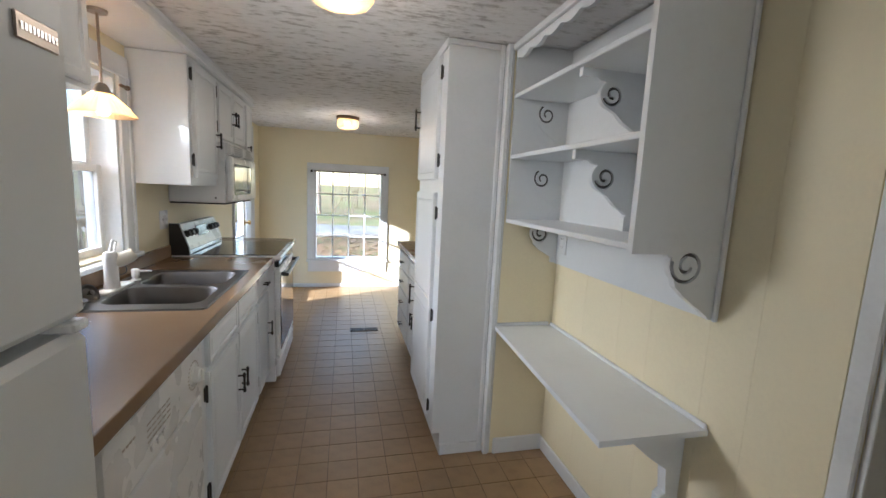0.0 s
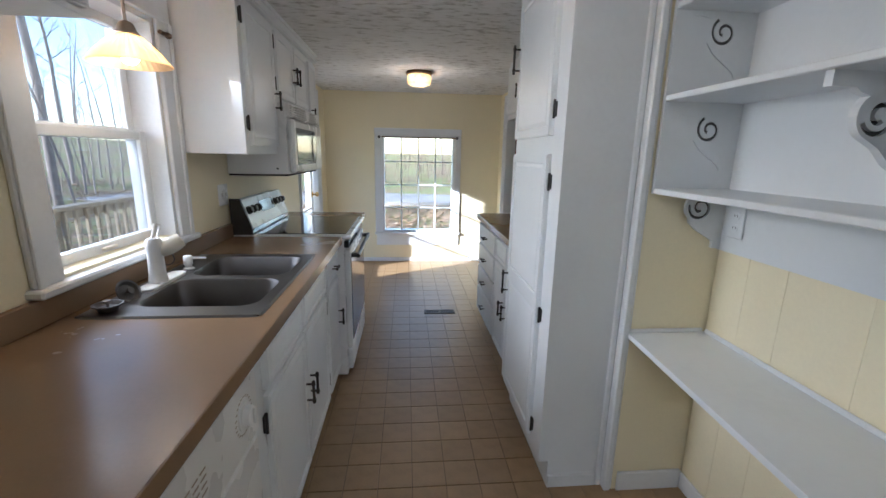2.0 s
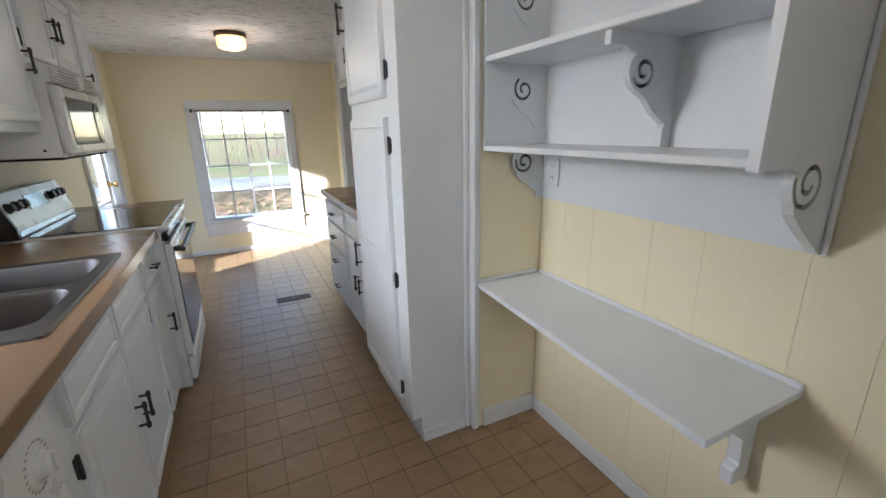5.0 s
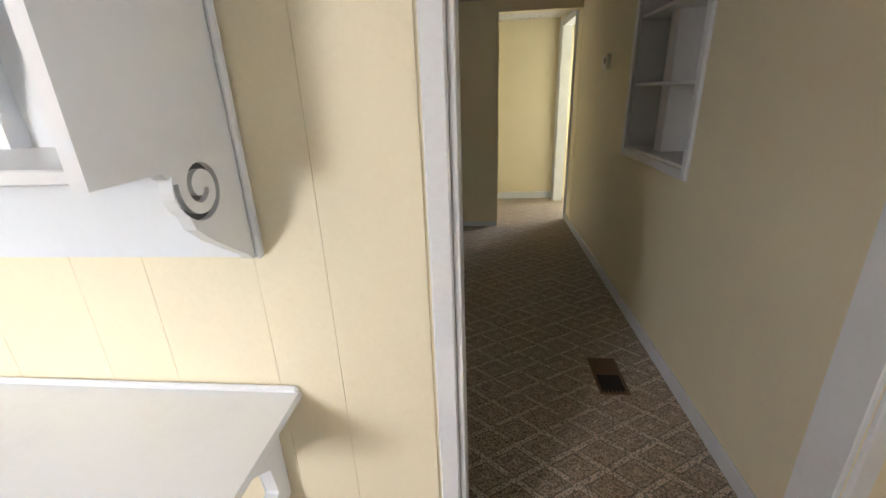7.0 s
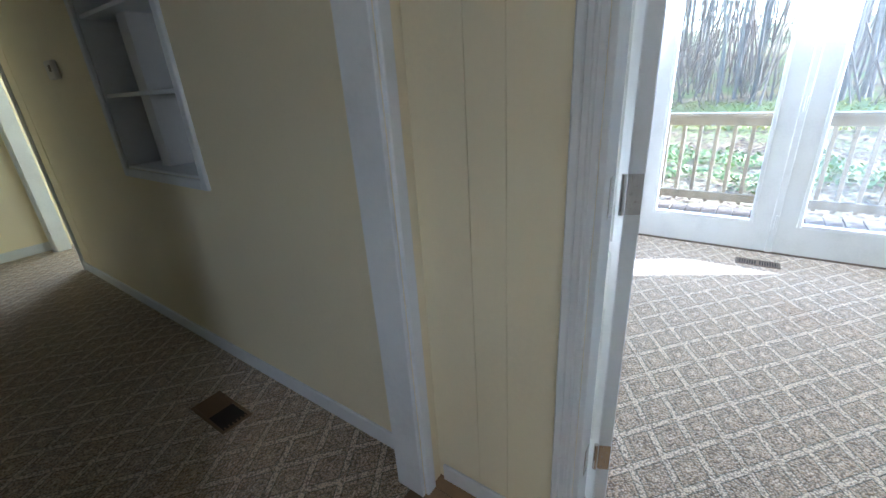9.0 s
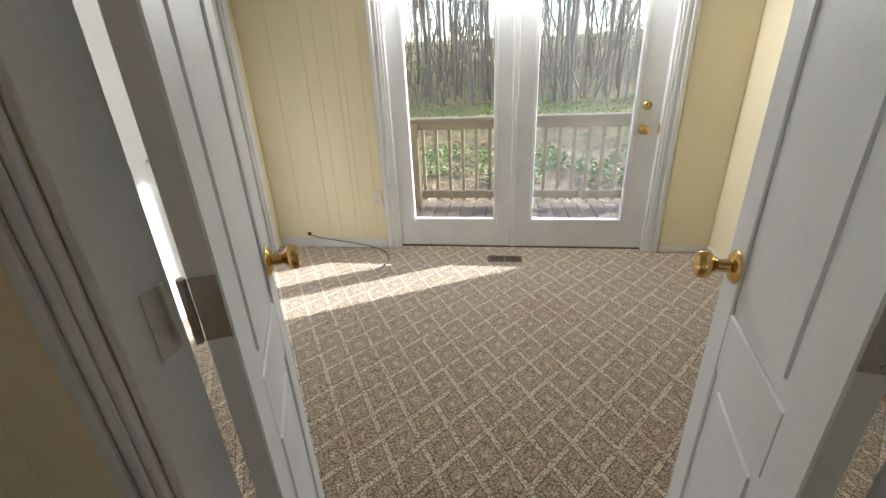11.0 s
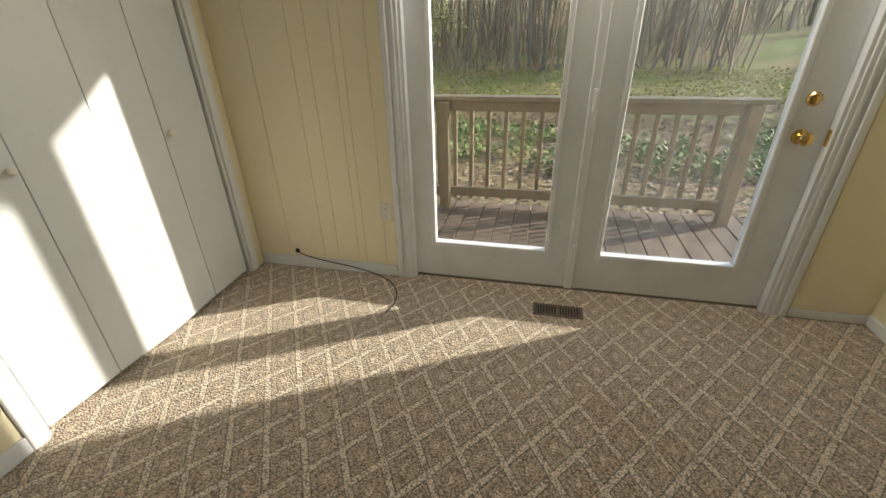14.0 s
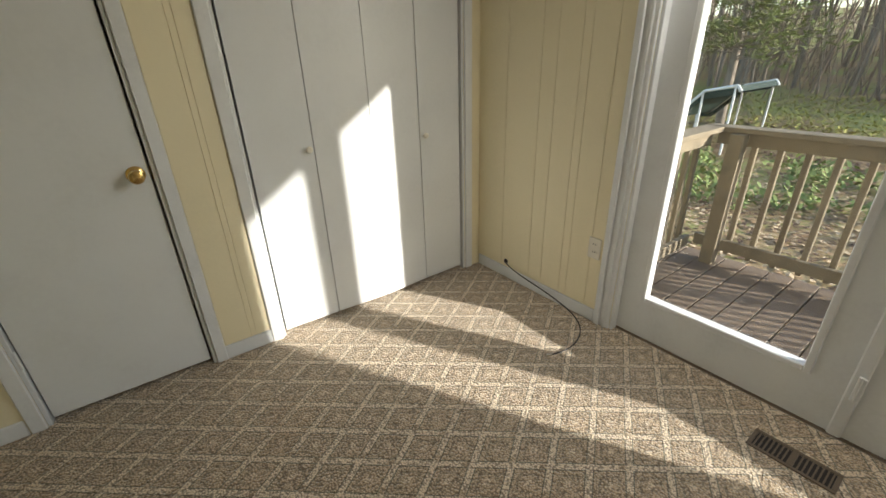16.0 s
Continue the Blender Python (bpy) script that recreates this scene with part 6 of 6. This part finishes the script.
for k in range(7):
    t_, c_ = grow(tr, tr.uniform(11, 16), tr.uniform(0.055, 0.115), 0.36, 0.25 if k % 2 else 0.4, 2)
    kinds.append((tube_mesh("trunk", t_, BARK, 7), tube_mesh("branches", c_, TWIG, 3)))


def bare_tree(kind, x, y, turn, size, label="bare grey woodland tree without leaves"):
    th = thing("bare_tree", (0, 0, 0), label, "tree", "bare trees")
    for me, nm in zip(kinds[kind], ("trunk", "branches")):
        ob = new(nm, me)
        ob.parent = th
    th.matrix_basis = pose(x, y, hill(x, y), 0, 0, turn) @ Matrix.Diagonal((size, size, size, 1))


def wooded(x, y):
    """Woods stand behind the lawn and beyond the west deck; the low sun comes in over open ground between them."""
    return x > -6 or y < -27 or y > 7 + 0.1 * (x + 8)


def band(count, seed, spot):
    q = random.Random(seed)
    for _ in range(count):
        x, y = spot(q)
        if not wooded(x, y):
            continue
        bare_tree(q.randrange(7), x, y, q.uniform(0, 360), q.uniform(0.75, 1.2))


band(150, 5, lambda q: (q.uniform(-16, 24), -17.5 - q.random() ** 1.4 * 14))
band(26, 6, lambda q: (-12 - q.random() * 14, q.uniform(-10, 24)))
band(26, 7, lambda q: (q.uniform(-16, 22), 26 + q.random() * 16))
bare_tree(1, 4.3, 19.0, 40, 0.7, "bare yard tree in front of the house")

wq = random.Random(12)
for _ in range(20):
    x = wq.uniform(-15, -6.5)
    bare_tree(wq.randrange(7), x, 4.0 + (1.2 - x) * wq.uniform(1.05, 2.0), wq.uniform(0, 360), wq.uniform(0.34, 0.62), "thin bare tree beyond the west deck")
bare_tree(5, -6.8, 14.0, 200, 1.1, "tall bare tree close to the house")
# dense brush and thin saplings at the wood's edge: past counting
segs = []
q = random.Random(9)
for _ in range(3300):
    side = q.random()
    if side < 0.62:
        x, y = q.uniform(-20, 28), -16.8 - q.random() ** 1.3 * 22
    elif side < 0.85:
        x, y = -10 - q.random() * 18, q.uniform(-14, 26)
    else:
        x, y = q.uniform(-20, 26), 27 + q.random() * 18
    if not wooded(x, y):
        continue
    h = q.uniform(1.0, 2.6) if side >= 0.62 or q.random() < 0.7 else q.uniform(4, 10)
    p = Vector((x, y, hill(x, y) - 0.1))
    top = p + Vector((q.gauss(0, 0.2) * h, q.gauss(0, 0.2) * h, h))
    mid = (p + top) / 2 + Vector((q.uniform(-0.06, 0.06) * h, q.uniform(-0.06, 0.06) * h, 0))
    g_ = 0.010 + h * 0.005
    segs += [(p, mid, g_, g_ * 0.75), (mid, top, g_ * 0.75, g_ * 0.2)]
    for _ in range(9):
        f = q.uniform(0.2, 1)
        b = p.lerp(top, f)
        a = q.uniform(0, 6.28)
        segs.append((b, b + Vector((math.cos(a), math.sin(a), q.uniform(-0.1, 1.0))) * h * q.uniform(0.08, 0.28), g_ * 0.4, g_ * 0.12))
tagged(new("brush", tube_mesh("brush", segs, TWIG, 3)), "dense bare brush and saplings at the edge of the woods", "brush", kind="stuff")

# pine beside the tent
pt = random.Random(3)
pseg, vs, fs = [], [], []
PX, PY = 6.0, -10.5
base = Vector((PX, PY, hill(PX, PY) - 0.2))
pseg.append((base, base + Vector((0, 0, 7)), 0.12, 0.02))
for k in range(150):
    z = pt.uniform(1.9, 6.9)
    a = pt.uniform(0, 6.28)
    ln = (7.4 - z) * 0.36 * pt.uniform(0.6, 1.1)
    p = base + Vector((0, 0, z))
    e = p + Vector((math.cos(a) * ln, math.sin(a) * ln, pt.uniform(-0.1, 0.35) * ln))
    pseg.append((p, e, 0.02, 0.006))
    for _ in range(46):
        c = p.lerp(e, pt.uniform(0.25, 1.05)) + Vector((pt.gauss(0, 0.08), pt.gauss(0, 0.08), pt.gauss(0, 0.06)))
        u = Vector((pt.gauss(0, 1), pt.gauss(0, 1), pt.gauss(0.3, 0.7))).normalized() * pt.uniform(0.07, 0.15)
        v = Vector((pt.gauss(0, 1), pt.gauss(0, 1), pt.gauss(0, 1))).normalized() * 0.018
        i = len(vs)
        vs += [c - u, c + v, c + u, c - v]
        fs.append((i, i + 1, i + 2, i + 3))
th = thing("pine_tree", base, "green pine tree at the edge of the yard", "tree")
hang(new("trunk", tube_mesh("trunk", pseg, BARK, 6)), th)
me = bpy.data.meshes.new("needles")
me.from_pydata(vs, [], fs)
me.materials.append(PINE)
hang(new("needles", me), th)

# green canopy tent with a white tube frame
tx, ty = 6.05, -8.9
tz = hill(tx, ty)
tent = thing("canopy_tent", (tx, ty, tz), "green canvas canopy tent on a white tube frame", "tent")
prof = [(-1.27, 1.22), (-1.20, 1.32), (-0.62, 1.20), (-0.05, 0.62), (0.3, 0.60)]
bm = bmesh.new()
ca = [[bm.verts.new((tx + u, ty + v, tz + z)) for u, z in prof] for v in (-1.0, 0, 1.0)]
for a, b in zip(ca, ca[1:]):
    for k in range(len(prof) - 1):
        bm.faces.new((a[k], a[k + 1], b[k + 1], b[k]))
for v in (-1.0, 1.0):
    for (a, za), (b, zb) in zip(prof[1:], prof[2:]):
        bm.faces.new([bm.verts.new((tx + u, ty + v * 1.005, tz + z)) for u, z in ((a, za - 0.03), (b, zb - 0.03), (b, zb - 0.16), (a, za - 0.16))])
ob = part("canopy", bm, CANVAS, tent, "dark green canvas roof")
ob.modifiers.new("thick", "SOLIDIFY").thickness = 0.02
for v in (-1.0, 1.0):
    for (a, za), (b, zb) in zip(prof, prof[1:]):
        bm = bmesh.new()
        rod(bm, (tx + a, ty + v, tz + za), (tx + b, ty + v, tz + zb), 0.03, n=8)
        part("roof_tube", bm, TUBE, tent)
    for u, top in ((-1.17, 1.3), (-0.6, 1.17), (0.28, 0.6)):
        bm = bmesh.new()
        rod(bm, (tx + u, ty + v, tz - 0.02), (tx + u, ty + v, tz + top), 0.025, n=8)
        part("leg", bm, TUBE, tent)

# ---- floor tiles ----
TS = 0.1465
tme = to_mesh("tile", boxes((-TS / 2 + 0.0017, TS / 2 - 0.0017, -TS / 2 + 0.0017, TS / 2 - 0.0017, -0.006, 0.0), bevel=0.0007), TILE)
host = bpy.data.objects["floor_kitchen"]
jv, jf = [], []
cells = []
x = 1.254 + TS / 2 - 7 * TS
while x < EX + 0.06 - TS * 0.3:
    y = 5.169 + TS / 2 - 17 * TS
    while y < NY:
        cells.append((x, y))
        y += TS
    x += TS
near = sorted(cells, key=lambda c: (abs(c[1] - 5.0), c[0]))
near = [c for c in near if 0.85 < c[0] < 2.0][:290]
pick = set(near)
for c in cells:
    if c in pick:
        ob = new("tile", tme)
        ob.location = (c[0], c[1], 0.0)
        ob.parent = host
    else:
        i = len(jv)
        for vtx in tme.vertices:
            jv.append((vtx.co.x + c[0], vtx.co.y + c[1], vtx.co.z))
        jf += [tuple(i + k for k in p.vertices) for p in tme.polygons]
me = bpy.data.meshes.new("tiles")
me.from_pydata(jv, [], jf)
me.materials.append(VINYL)
ob = new("tiles", me)
ob.parent = host
tagged(ob, kind="stuff")

# unseen evergreen added to keep low sun off the kitchen window
er = random.Random(8)
vs, fs = [], []
EBX, EBY = -10.4, -0.35
eb = Vector((EBX, EBY, hill(EBX, EBY) - 0.2))
for _ in range(17000):
    z = er.uniform(0.3, 6.5)
    wd = 1.5 * min(1, (6.8 - z) / 0.6)
    a, rr = er.uniform(0, 6.28), wd * er.random() ** 0.5
    c = eb + Vector((math.cos(a) * rr, math.sin(a) * rr, z))
    u = Vector((er.gauss(0, 1), er.gauss(0, 1), er.gauss(0, 1))).normalized() * er.uniform(0.08, 0.16)
    v = u.cross(Vector((er.gauss(0, 1), er.gauss(0, 1), er.gauss(0, 1)))).normalized() * 0.05
    i = len(vs)
    vs += [c - u, c + v, c + u, c - v]
    fs.append((i, i + 1, i + 2, i + 3))
th = thing("sun_blocking_tree", eb, "dense evergreen added unseen to shade the kitchen window", "tree")
hang(new("trunk", tube_mesh("trunk", [(eb, eb + Vector((0, 0, 6)), 0.14, 0.02)], BARK, 7)), th)
me = bpy.data.meshes.new("crown")
me.from_pydata(vs, [], fs)
me.materials.append(PINE)
hang(new("crown", me), th)
